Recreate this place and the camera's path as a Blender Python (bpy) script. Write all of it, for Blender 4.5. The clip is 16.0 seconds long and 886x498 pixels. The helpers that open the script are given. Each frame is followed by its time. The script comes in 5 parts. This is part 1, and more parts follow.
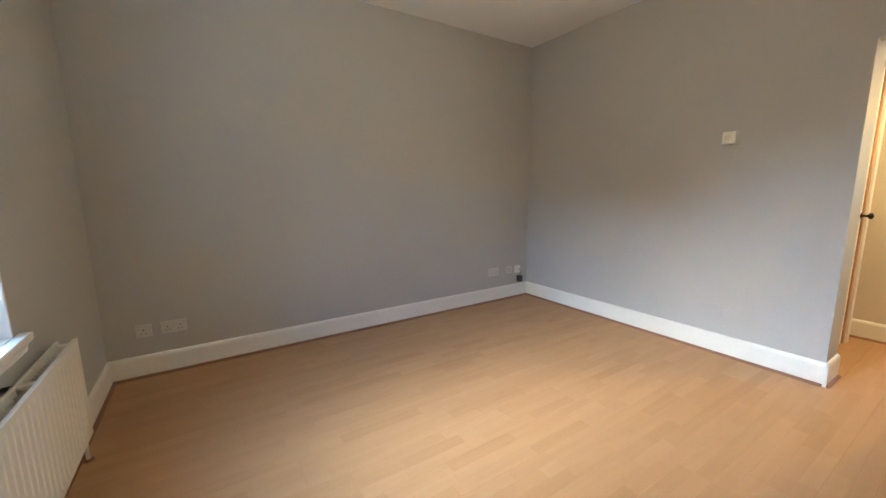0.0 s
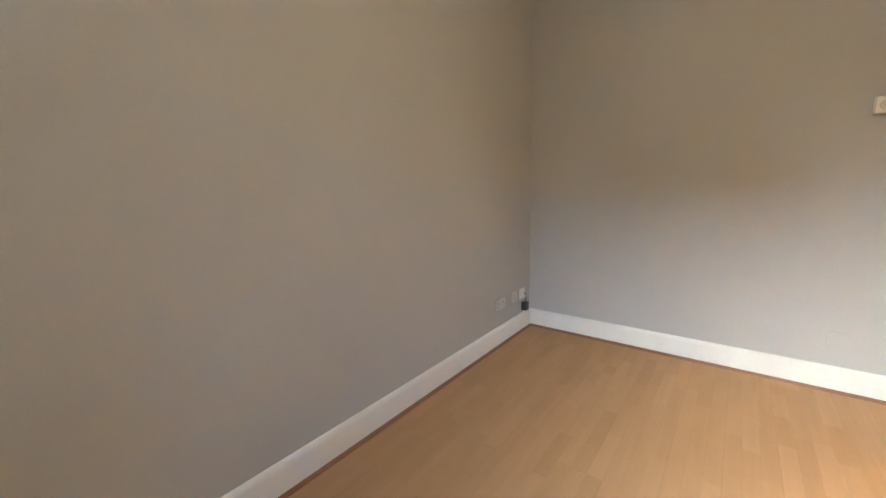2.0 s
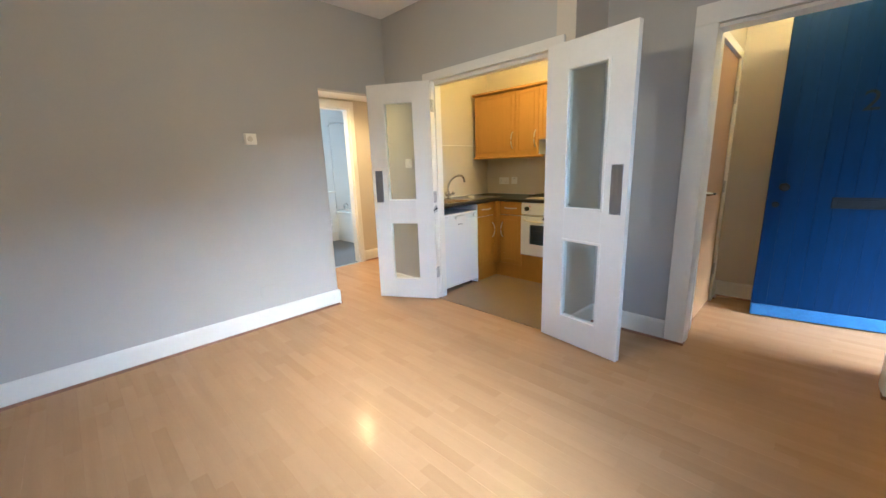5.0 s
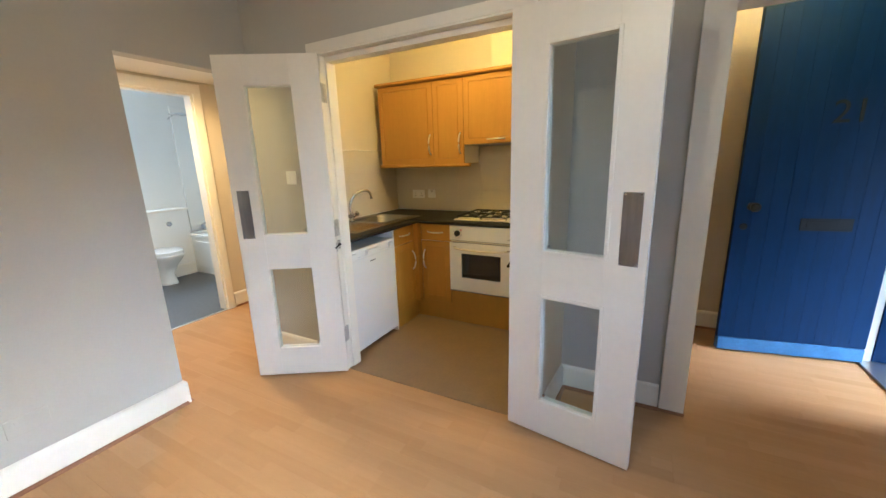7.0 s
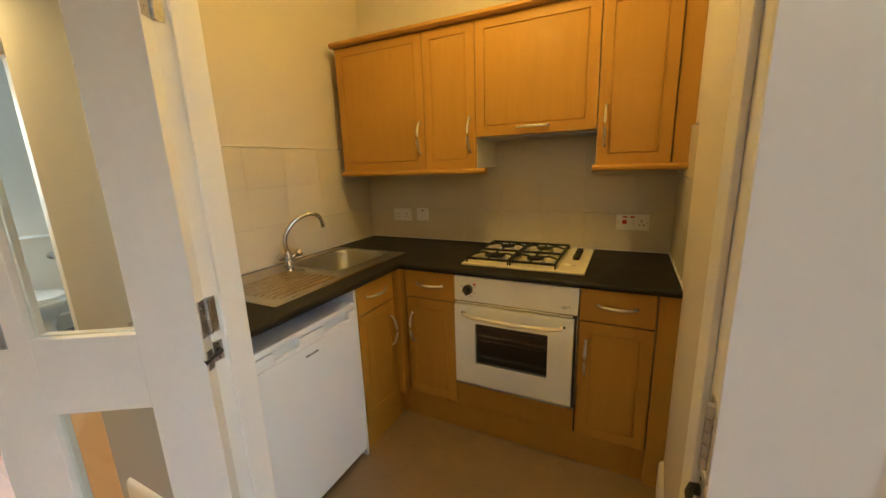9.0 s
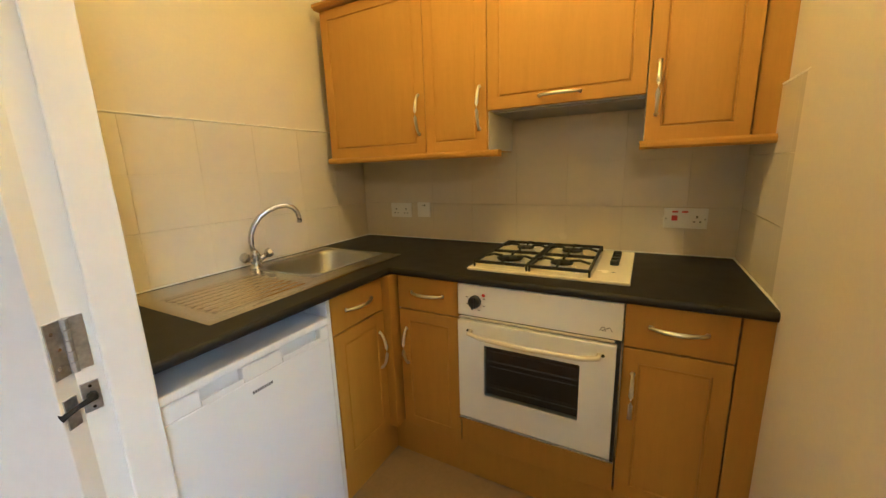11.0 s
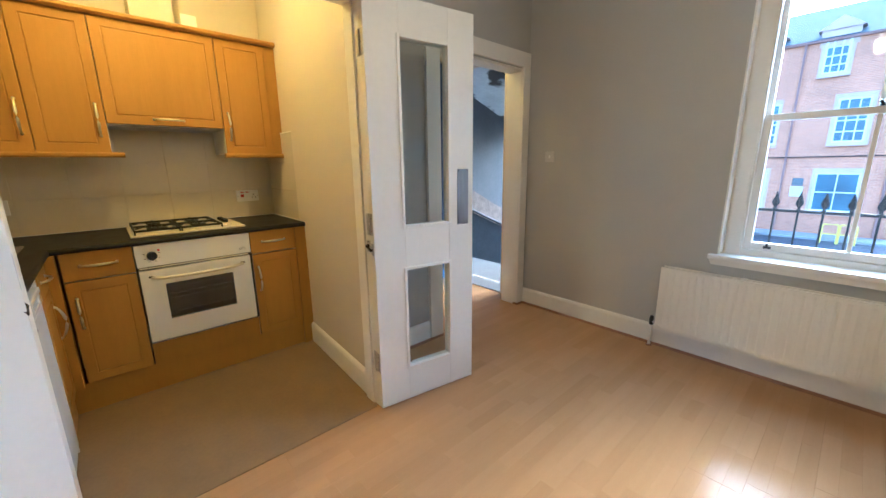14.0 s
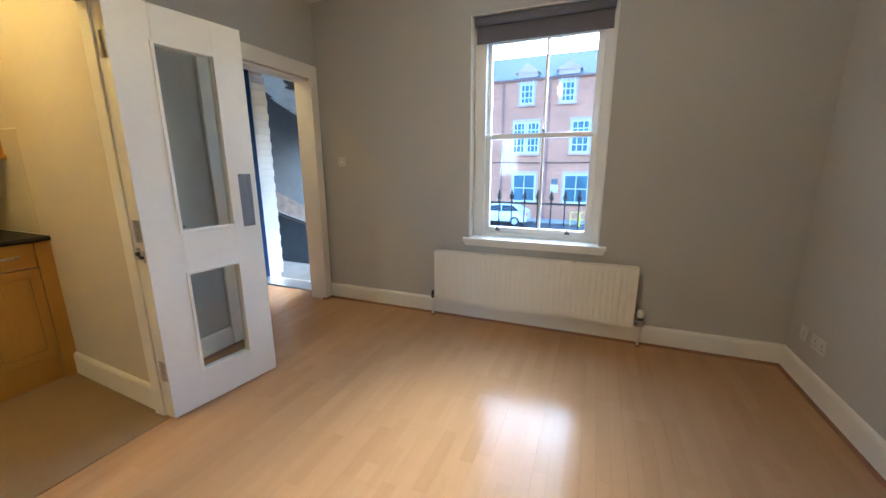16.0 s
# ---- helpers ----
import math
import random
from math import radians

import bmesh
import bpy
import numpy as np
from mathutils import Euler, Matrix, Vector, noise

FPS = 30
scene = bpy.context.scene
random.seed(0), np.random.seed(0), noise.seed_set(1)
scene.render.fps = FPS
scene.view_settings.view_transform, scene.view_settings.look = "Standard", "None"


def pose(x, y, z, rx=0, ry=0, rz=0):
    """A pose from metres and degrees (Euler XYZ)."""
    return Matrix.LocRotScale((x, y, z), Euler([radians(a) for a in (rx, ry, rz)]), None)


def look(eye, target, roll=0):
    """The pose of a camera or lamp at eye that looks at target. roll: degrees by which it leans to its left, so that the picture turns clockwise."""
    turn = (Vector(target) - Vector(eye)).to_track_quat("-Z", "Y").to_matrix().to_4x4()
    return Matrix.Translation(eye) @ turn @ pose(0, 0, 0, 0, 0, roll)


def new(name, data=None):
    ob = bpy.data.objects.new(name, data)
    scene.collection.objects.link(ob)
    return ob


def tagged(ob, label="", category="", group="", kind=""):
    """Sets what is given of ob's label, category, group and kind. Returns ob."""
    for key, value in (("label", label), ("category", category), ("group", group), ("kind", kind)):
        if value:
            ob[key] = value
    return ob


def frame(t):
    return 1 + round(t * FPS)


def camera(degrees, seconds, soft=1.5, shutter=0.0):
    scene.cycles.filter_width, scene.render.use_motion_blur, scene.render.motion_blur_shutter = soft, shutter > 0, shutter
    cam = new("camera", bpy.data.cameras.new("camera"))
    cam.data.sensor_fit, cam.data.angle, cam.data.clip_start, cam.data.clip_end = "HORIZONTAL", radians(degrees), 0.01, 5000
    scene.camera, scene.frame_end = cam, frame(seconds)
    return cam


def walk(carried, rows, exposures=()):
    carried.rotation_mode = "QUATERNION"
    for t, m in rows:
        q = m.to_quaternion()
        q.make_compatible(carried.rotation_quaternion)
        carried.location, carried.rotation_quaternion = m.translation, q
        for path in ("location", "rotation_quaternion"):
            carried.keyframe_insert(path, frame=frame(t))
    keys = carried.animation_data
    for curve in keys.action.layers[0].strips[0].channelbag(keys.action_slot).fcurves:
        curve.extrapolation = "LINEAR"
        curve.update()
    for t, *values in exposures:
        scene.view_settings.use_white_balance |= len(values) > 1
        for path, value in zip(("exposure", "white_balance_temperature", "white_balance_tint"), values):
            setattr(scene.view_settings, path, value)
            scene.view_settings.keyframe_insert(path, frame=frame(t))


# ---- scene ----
cam = camera(99.8, 16.0)
PATH = [
    (0, (3.06, 0.604, 1.218), (1.397, 1.67, 0.904), -0.6),
    (0.5, (2.632, 0.661, 1.242), (0.952, 1.7, 0.928), -0.5),
    (1, (2.165, 0.692, 1.275), (0.509, 1.764, 0.944), -0.2),
    (1.5, (1.772, 0.792, 1.258), (0.186, 1.968, 0.944), -1.5),
    (2, (1.366, 0.823, 1.221), (0.138, 2.365, 0.885), -1.7),
    (2.5, (1.106, 0.828, 1.225), (0.405, 2.667, 0.867), -1.9),
    (3, (0.947, 0.718, 1.255), (0.944, 2.68, 0.87), -2.2),
    (3.5, (0.86, 0.595, 1.277), (1.393, 2.479, 0.871), -2.2),
    (4, (0.765, 0.54, 1.281), (1.705, 2.255, 0.863), -2.2),
    (4.5, (0.769, 0.505, 1.282), (1.972, 2.046, 0.859), -2.0),
    (5, (0.779, 0.51, 1.296), (2.163, 1.887, 0.86), -2.0),
    (5.2, (0.803, 0.527, 1.308), (2.235, 1.848, 0.857), -2.1),
    (7.5, (1.78, 1.573, 1.419), (3.522, 2.449, 0.974), -1.9),
    (8, (2.098, 1.769, 1.428), (3.846, 2.636, 0.991), -2.1),
    (8.2, (2.215, 1.846, 1.445), (3.969, 2.698, 1.002), -1.7),
    (8.5, (2.404, 1.903, 1.438), (4.151, 2.77, 0.995), -1.9),
    (9, (2.662, 2.005, 1.407), (4.407, 2.878, 0.968), -2.0),
    (9.2, (2.734, 2.035, 1.415), (4.464, 2.925, 0.953), -2.3),
    (11.3, (3.024, 2.186, 1.301), (4.743, 3.121, 0.888), -1.8),
    (11.5, (3.004, 2.233, 1.309), (4.737, 3.14, 0.891), -1.9),
    (12, (2.825, 2.293, 1.34), (4.67, 2.939, 0.92), -1.9),
    (12.5, (2.56, 2.372, 1.348), (4.513, 2.463, 0.928), -1.5),
    (13, (2.248, 2.522, 1.332), (4.121, 1.966, 0.906), -1.1),
    (13.3, (2.03, 2.592, 1.295), (3.794, 1.749, 0.876), -1.0),
    (13.5, (1.908, 2.682, 1.288), (3.582, 1.675, 0.859), -1.0),
    (14, (1.658, 2.818, 1.293), (3.109, 1.515, 0.851), -0.7),
    (14.5, (1.464, 2.897, 1.294), (2.672, 1.365, 0.855), -0.6),
    (15, (1.337, 2.919, 1.299), (2.306, 1.227, 0.852), -0.3),
    (15.5, (1.26, 2.929, 1.311), (2.072, 1.156, 0.868), -0.2),
    (16, (1.242, 2.95, 1.313), (1.975, 1.142, 0.874), -0.2),
]
walk(cam, [(t, look(eye, target, roll)) for t, eye, target, roll in PATH], exposures=[(0, 3.8, 4600, 4), (1.5, 4.05, 5000, 4), (3, 3.95, 4700, 4), (5, 4.05, 4430, 4), (7.5, 3.75, 4850, 4), (9, 3.4, 5300, 4), (11.5, 3.95, 4600, 4), (12.5, 3.97, 4300, 4), (13.5, 4.05, 4400, 4), (14, 3.92, 4550, 4), (14.5, 3.7, 4600, 4), (15, 3.6, 4650, 4), (16, 3.72, 4600, 4)])

# ---- world, sun, lamps, exposure ----
world = bpy.data.worlds.new("world")
scene.world = world
world.use_nodes = True
wn = world.node_tree.nodes
sky = wn.new("ShaderNodeTexSky")
sky.sky_type, sky.sun_disc = "NISHITA", False
sky.sun_elevation, sky.sun_rotation = radians(32), radians(182)
sky.air_density, sky.dust_density, sky.ozone_density = 1.0, 3.0, 1.0
wn["Background"].inputs[1].default_value = 0.15
world.node_tree.links.new(sky.outputs[0], wn["Background"].inputs[0])

sun = new("sun", bpy.data.lights.new("sun", "SUN"))
sun.data.energy, sun.data.angle, sun.data.color = 0.84, radians(90), (0.50, 0.77, 1.0)
sun.matrix_world = look((-1.5, -40, 25), (0, 0, 0))


def lamp(name, kind, eye, target, power, color, **kw):
    ob = new(name, bpy.data.lights.new(name, kind))
    ob.data.energy, ob.data.color = power, color
    for key, value in kw.items():
        if key == "size":
            ob.data.size = value
        if key == "size_y":
            ob.data.shape, ob.data.size_y = "RECTANGLE", value
        if key == "radius":
            ob.data.shadow_soft_size = value
        if key == "cone":
            ob.data.spot_size, ob.data.spot_blend = radians(value), 0.6
    ob.matrix_world = look(eye, target)
    return ob


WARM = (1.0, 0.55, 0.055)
lamp("hall_lamp", "SPOT", (3.12, 4.40, 2.155), (3.12, 4.40, 0), 9.0, (1.0, 0.56, 0.16), radius=0.035, cone=172)
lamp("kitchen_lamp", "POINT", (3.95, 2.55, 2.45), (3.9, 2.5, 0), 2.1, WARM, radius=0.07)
lamp("living_room_lamp", "POINT", (1.74, 1.80, 2.19), (1.74, 1.80, 0), 1.2, (1.0, 0.66, 0.30), radius=0.03)
lamp("vestibule_lamp", "POINT", (4.30, 0.50, 2.50), (4.3, 0.5, 0), 0.95, WARM, radius=0.04)
# daylight in the openings to the open air
lamp("bath_daylight", "AREA", (3.44, 7.15, 1.7), (3.44, 5.0, 1.2), 5.0, (1.0, 0.92, 0.79), size=0.72, size_y=1.4)

# ---- materials ----


def mat(name, col, rough=0.5, metal=0.0, var=0.06, scale=3.0, fine=60.0, bump=0.05, dist=0.002, stretch=(1, 1, 1), rvar=0.08,
        coat=0.0, emit=0.0, spec=0.5, local=False):
    m = bpy.data.materials.new(name)
    m.use_nodes = True
    nt = m.node_tree
    n, l = nt.nodes, nt.links
    b = n["Principled BSDF"]
    tc = n.new("ShaderNodeTexCoord")
    geo = n.new("ShaderNodeNewGeometry")
    mp = n.new("ShaderNodeMapping")
    mp.inputs["Scale"].default_value = stretch
    l.new(tc.outputs["Object"] if local else geo.outputs["Position"], mp.inputs["Vector"])
    big, small = n.new("ShaderNodeTexNoise"), n.new("ShaderNodeTexNoise")
    big.inputs["Scale"].default_value, small.inputs["Scale"].default_value = scale, fine
    big.inputs["Detail"].default_value = small.inputs["Detail"].default_value = 4
    for x in (big, small):
        l.new(mp.outputs[0], x.inputs["Vector"])
    add = n.new("ShaderNodeMix")
    add.inputs[0].default_value = 0.4
    l.new(big.outputs[0], add.inputs[2])
    l.new(small.outputs[0], add.inputs[3])
    ramp = n.new("ShaderNodeValToRGB")
    ramp.color_ramp.elements[0].position, ramp.color_ramp.elements[1].position = 0.3, 0.7
    ramp.color_ramp.elements[0].color = (*[c * (1 - var) for c in col], 1)
    ramp.color_ramp.elements[1].color = (*[min(1, c * (1 + var)) for c in col], 1)
    l.new(add.outputs[0], ramp.inputs[0])
    l.new(ramp.outputs[0], b.inputs["Base Color"])
    mr = n.new("ShaderNodeMapRange")
    mr.inputs[3].default_value, mr.inputs[4].default_value = max(0.02, rough - rvar), min(1, rough + rvar)
    l.new(big.outputs[0], mr.inputs[0])
    l.new(mr.outputs[0], b.inputs["Roughness"])
    b.inputs["Metallic"].default_value = metal
    b.inputs["Coat Weight"].default_value = coat
    b.inputs["Coat Roughness"].default_value = 0.2
    b.inputs["Specular IOR Level"].default_value = spec
    if bump:
        bp = n.new("ShaderNodeBump")
        bp.inputs["Strength"].default_value, bp.inputs["Distance"].default_value = bump, dist
        l.new(small.outputs[0], bp.inputs["Height"])
        l.new(bp.outputs[0], b.inputs["Normal"])
    if emit:
        b.inputs["Emission Color"].default_value = (*col, 1)
        b.inputs["Emission Strength"].default_value = emit
    return m


def glass_mat(name, tint=(1, 1, 1), rough=0.0, gloss=1.0):
    m = bpy.data.materials.new(name)
    m.use_nodes = True
    nt = m.node_tree
    n, l = nt.nodes, nt.links
    n.remove(n["Principled BSDF"])
    tr, gl, mx, fr, pw, ml = (n.new("ShaderNode" + k) for k in ("BsdfTransparent", "BsdfGlossy", "MixShader", "LayerWeight", "Math", "Math"))
    tr.inputs[0].default_value = (*tint, 1)
    gl.inputs["Roughness"].default_value = rough
    fr.inputs[0].default_value = 0.5
    pw.operation, ml.operation = "POWER", "MULTIPLY_ADD"
    pw.inputs[1].default_value = 4.5
    ml.inputs[1].default_value, ml.inputs[2].default_value = 0.9 * gloss, 0.035 * gloss
    l.new(fr.outputs["Facing"], pw.inputs[0])
    l.new(pw.outputs[0], ml.inputs[0])
    l.new(ml.outputs[0], mx.inputs[0])
    l.new(tr.outputs[0], mx.inputs[1])
    l.new(gl.outputs[0], mx.inputs[2])
    l.new(mx.outputs[0], n["Material Output"].inputs[0])
    return m


def laminate(name, ramp_cols):
    """Beech strips: tone by strip and by board, fine grain along the board."""
    m = mat(name, (0.5, 0.3, 0.15), rough=0.18, var=0.1, scale=1.6, fine=26, bump=0.02, stretch=(14, 1, 14), rvar=0.05, spec=0.065)
    n, l = m.node_tree.nodes, m.node_tree.links
    geo, oi, ad, fr, rp, mx = (n.new("ShaderNode" + k) for k in ("NewGeometry", "ObjectInfo", "Math", "Math", "ValToRGB", "Mix"))
    fr.operation = "FRACT"
    l.new(geo.outputs["Random Per Island"], ad.inputs[0])
    l.new(oi.outputs["Random"], ad.inputs[1])
    l.new(ad.outputs[0], fr.inputs[0])
    l.new(fr.outputs[0], rp.inputs[0])
    e = rp.color_ramp.elements
    e[0].color, e[1].color = (*ramp_cols[0], 1), (*ramp_cols[-1], 1)
    for i, c in enumerate(ramp_cols[1:-1]):
        x = e.new((i + 1) / (len(ramp_cols) - 1))
        x.color = (*c, 1)
    mx.data_type, mx.blend_type = "RGBA", "MULTIPLY"
    mx.inputs[0].default_value = 1.0
    old = [x for x in n if x.type == "VALTORGB" and x != rp][0]
    old.color_ramp.elements[0].color, old.color_ramp.elements[1].color = (0.90, 0.875, 0.85, 1), (1, 1, 1, 1)
    l.new(rp.outputs[0], mx.inputs[6])
    l.new(old.outputs[0], mx.inputs[7])
    l.new(mx.outputs[2], n["Principled BSDF"].inputs["Base Color"])
    return m


WALL = mat("wall_paint_grey_beige", (0.485, 0.468, 0.43), rough=0.75, var=0.035, scale=1.2, fine=90, bump=0.12, dist=0.001)
CREAM = mat("wall_paint_cream", (0.62, 0.55, 0.44), rough=0.7, var=0.04, scale=1.2, fine=90, bump=0.12, dist=0.001)
CEIL = mat("ceiling_paint", (0.84, 0.83, 0.80), rough=0.8, var=0.03, scale=1.0, fine=70, bump=0.1, dist=0.001)
WHITE = mat("white_gloss_paint", (0.81, 0.78, 0.71), rough=0.35, var=0.03, scale=2.5, fine=40, bump=0.06, dist=0.001)
BATHW = mat("bath_white_paint", (0.80, 0.80, 0.78), rough=0.5, var=0.03, scale=2, fine=60)
FLOOR = laminate("beech_laminate", [(0.438, 0.263, 0.121), (0.473, 0.289, 0.138), (0.454, 0.275, 0.129), (0.488, 0.301, 0.147), (0.463, 0.282, 0.133)])
SUB = mat("floor_joint_dark", (0.20, 0.11, 0.05), rough=0.7)
BEAD = mat("wood_floor_beading", (0.24, 0.11, 0.045), rough=0.45, var=0.2, scale=6, fine=60)
VINYL = mat("kitchen_vinyl", (0.23, 0.155, 0.08), rough=0.42, var=0.12, scale=7, fine=55, bump=0.05)
BATHFL = mat("bath_floor_grey", (0.10, 0.105, 0.115), rough=0.45, var=0.2, scale=6, fine=30)
BEECH = mat("beech_foil", (0.43, 0.228, 0.027), rough=0.40, var=0.055, scale=3, fine=14, bump=0.03, stretch=(12, 12, 1.2), rvar=0.05, spec=0.15)
OAKDOOR = mat("oak_veneer_door", (0.42, 0.24, 0.10), rough=0.4, var=0.15, scale=3, fine=16, stretch=(14, 14, 1.1))
CARC = mat("carcass_white_melamine", (0.74, 0.72, 0.68), rough=0.45, var=0.03)
WORKTOP = mat("worktop_dark_laminate", (0.0135, 0.012, 0.012), rough=0.5, var=0.35, scale=14, fine=160, bump=0.06, dist=0.0006, spec=0.25)
TILE = mat("cream_wall_tile", (0.64, 0.575, 0.46), rough=0.25, var=0.03, scale=3, fine=30, bump=0.03, rvar=0.05)
STEEL = mat("stainless_steel", (0.52, 0.50, 0.47), rough=0.22, metal=1.0, var=0.04, scale=5, fine=120, bump=0.03, dist=0.0004, stretch=(1, 14, 14))
BOWLST = mat("brushed_bowl_steel", (0.40, 0.39, 0.37), rough=0.42, metal=1.0, var=0.06, scale=6, fine=120, bump=0.03, dist=0.0004)
CHROME = mat("chrome", (0.62, 0.62, 0.63), rough=0.12, metal=1.0, var=0.03, bump=0, rvar=0.03)
SATIN = mat("satin_nickel", (0.74, 0.72, 0.68), rough=0.33, metal=1.0, var=0.05, bump=0.02)
PLATE = mat("brushed_aluminium_plate", (0.38, 0.38, 0.39), rough=0.34, metal=1.0, var=0.12, scale=10, fine=90, bump=0.03, stretch=(8, 8, 1))
HINGE = mat("worn_brass_steel_hinge", (0.50, 0.49, 0.46), rough=0.38, metal=1.0, var=0.25, scale=30, fine=120)
APPL = mat("white_enamel", (0.80, 0.80, 0.78), rough=0.25, var=0.015, scale=2, fine=40, bump=0.01, rvar=0.04)
IVORY = mat("ivory_enamel", (0.74, 0.68, 0.54), rough=0.25, var=0.03)
RADI = mat("radiator_cream_enamel", (0.80, 0.76, 0.66), rough=0.38, var=0.03, scale=4, fine=50)
BLACK = mat("black_plastic", (0.015, 0.015, 0.016), rough=0.35, var=0.2)
IRON = mat("cast_iron_black", (0.012, 0.012, 0.013), rough=0.6, metal=0.3, var=0.3, fine=200, bump=0.1)
LETTER = mat("dull_dark_metal_paint", (0.022, 0.024, 0.027), rough=0.65, var=0.25, scale=12, fine=80, spec=0.15)
AGED = mat("aged_ivory_plastic", (0.88, 0.84, 0.72), rough=0.4, var=0.03, bump=0)
PAINTED = mat("painted_over_plastic", (0.60, 0.58, 0.53), rough=0.5, var=0.04, bump=0)
PLASTIC = mat("white_plastic", (0.81, 0.80, 0.76), rough=0.35, var=0.02, bump=0)
RED = mat("red_plastic", (0.55, 0.03, 0.03), rough=0.4)
BLUE = mat("blue_gloss_paint", (0.004, 0.024, 0.088), rough=0.5, var=0.16, scale=5, fine=50, bump=0.1, stretch=(6, 6, 1), spec=0.15)
BLUELT = mat("blue_worn_paint", (0.05, 0.16, 0.38), rough=0.5, var=0.2, scale=12)
BLIND = mat("grey_blind_fabric", (0.16, 0.15, 0.175), rough=0.85, var=0.08, scale=8, fine=300, bump=0.2)
SHOWER = mat("ceramic_white", (0.82, 0.82, 0.80), rough=0.12, var=0.015, bump=0)
OVENGLASS = mat("oven_dark_cavity", (0.055, 0.055, 0.055), rough=0.5, var=0.1, bump=0, rvar=0.02)
GREYINK = mat("grey_print", (0.12, 0.12, 0.12), rough=0.5)
GLASS = glass_mat("clear_glass", (0.93, 0.96, 0.95))
WGLASS = glass_mat("window_glass", (0.93, 0.95, 0.96), gloss=0.7)
FROST = glass_mat("frosted_glass", (0.8, 0.86, 0.9), rough=0.4)
GLOW = mat("lamp_glow", (1.0, 0.80, 0.50), emit=14, var=0.0, bump=0)

# ---- builders ----


def thing(name, loc=(0, 0, 0), rz=0.0, label="", category="", group="", kind=""):
    ob = new(name)
    ob.empty_display_size = 0.05
    ob.matrix_basis = pose(*loc, 0, 0, rz)
    return tagged(ob, label, category, group, kind)


def part(name, bm, material, parent=None, label="", smooth=False):
    me = bpy.data.meshes.new(name)
    bmesh.ops.recalc_face_normals(bm, faces=bm.faces[:])
    bm.to_mesh(me)
    bm.free()
    me.materials.append(material)
    if smooth:
        for p in me.polygons:
            p.use_smooth = True
    ob = new(name, me)
    ob.parent = parent
    if label:
        ob["label"] = label
    return ob


def boxes(*dims, bevel=0.0, seg=2):
    """A bmesh of boxes, each (x0, x1, y0, y1, z0, z1)."""
    bm = bmesh.new()
    for x0, x1, y0, y1, z0, z1 in dims:
        v = [bm.verts.new(p) for p in ((x0, y0, z0), (x1, y0, z0), (x1, y1, z0), (x0, y1, z0), (x0, y0, z1), (x1, y0, z1), (x1, y1, z1), (x0, y1, z1))]
        for f in ((0, 3, 2, 1), (4, 5, 6, 7), (0, 1, 5, 4), (1, 2, 6, 5), (2, 3, 7, 6), (3, 0, 4, 7)):
            bm.faces.new([v[i] for i in f])
    if bevel:
        bmesh.ops.bevel(bm, geom=bm.edges[:], offset=bevel, segments=seg, affect="EDGES", profile=0.6)
    return bm


def prism(points, z0, z1, bevel=0.0):
    """An upright prism over a floor polygon."""
    bm = bmesh.new()
    lo = [bm.verts.new((x, y, z0)) for x, y in points]
    hi = [bm.verts.new((x, y, z1)) for x, y in points]
    bm.faces.new(lo[::-1])
    bm.faces.new(hi)
    for i in range(len(points)):
        j = (i + 1) % len(points)
        bm.faces.new((lo[i], lo[j], hi[j], hi[i]))
    if bevel:
        bmesh.ops.bevel(bm, geom=bm.edges[:], offset=bevel, segments=2, affect="EDGES")
    return bm


def tube(points, radius, seg=10, bm=None, squash=1.0, side=None):
    """A round bar along points; radius one number or one a point."""
    bm = bm or bmesh.new()
    pts = [Vector(p) for p in points]
    rad = radius if isinstance(radius, (list, tuple)) else [radius] * len(pts)
    rings, ref = [], Vector(side) if side else None
    for i, p in enumerate(pts):
        d = (pts[min(i + 1, len(pts) - 1)] - pts[max(i - 1, 0)]).normalized()
        if ref is None:
            ref = Vector((0, 0, 1)) if abs(d.z) < 0.9 else Vector((1, 0, 0))
        a = d.cross(ref).normalized()
        b = a.cross(d).normalized()
        rings.append([bm.verts.new(p + rad[i] * (math.cos(k) * a + squash * math.sin(k) * b)) for k in (2 * math.pi * s / seg for s in range(seg))])
    for r0, r1 in zip(rings, rings[1:]):
        for k in range(seg):
            bm.faces.new((r0[k], r0[(k + 1) % seg], r1[(k + 1) % seg], r1[k]))
    bm.faces.new(rings[0][::-1])
    bm.faces.new(rings[-1])
    return bm


def lathe(profile, seg=24, center=(0, 0, 0), axis="z", bm=None, sx=1.0, sy=1.0):
    """A turned shape from (radius, height) pairs."""
    bm = bm or bmesh.new()
    rings = []
    for r, h in profile:
        ring = []
        for s in range(seg):
            k = 2 * math.pi * s / seg
            c = (r * sx * math.cos(k), r * sy * math.sin(k), h)
            if axis == "x":
                c = (c[2], c[0], c[1])
            if axis == "y":
                c = (c[0], c[2], c[1])
            ring.append(bm.verts.new(Vector(c) + Vector(center)))
        rings.append(ring)
    for r0, r1 in zip(rings, rings[1:]):
        for k in range(seg):
            bm.faces.new((r0[k], r0[(k + 1) % seg], r1[(k + 1) % seg], r1[k]))
    bm.faces.new(rings[0][::-1])
    bm.faces.new(rings[-1])
    return bm


def slope_prism(pts, y0, y1):
    """A prism over a polygon in x, z between two y."""
    bm = bmesh.new()
    a = [bm.verts.new((x, y0, z)) for x, z in pts]
    b = [bm.verts.new((x, y1, z)) for x, z in pts]
    bm.faces.new(a)
    bm.faces.new(b[::-1])
    for i in range(len(pts)):
        j = (i + 1) % len(pts)
        bm.faces.new((a[i], a[j], b[j], b[i]))
    return bm


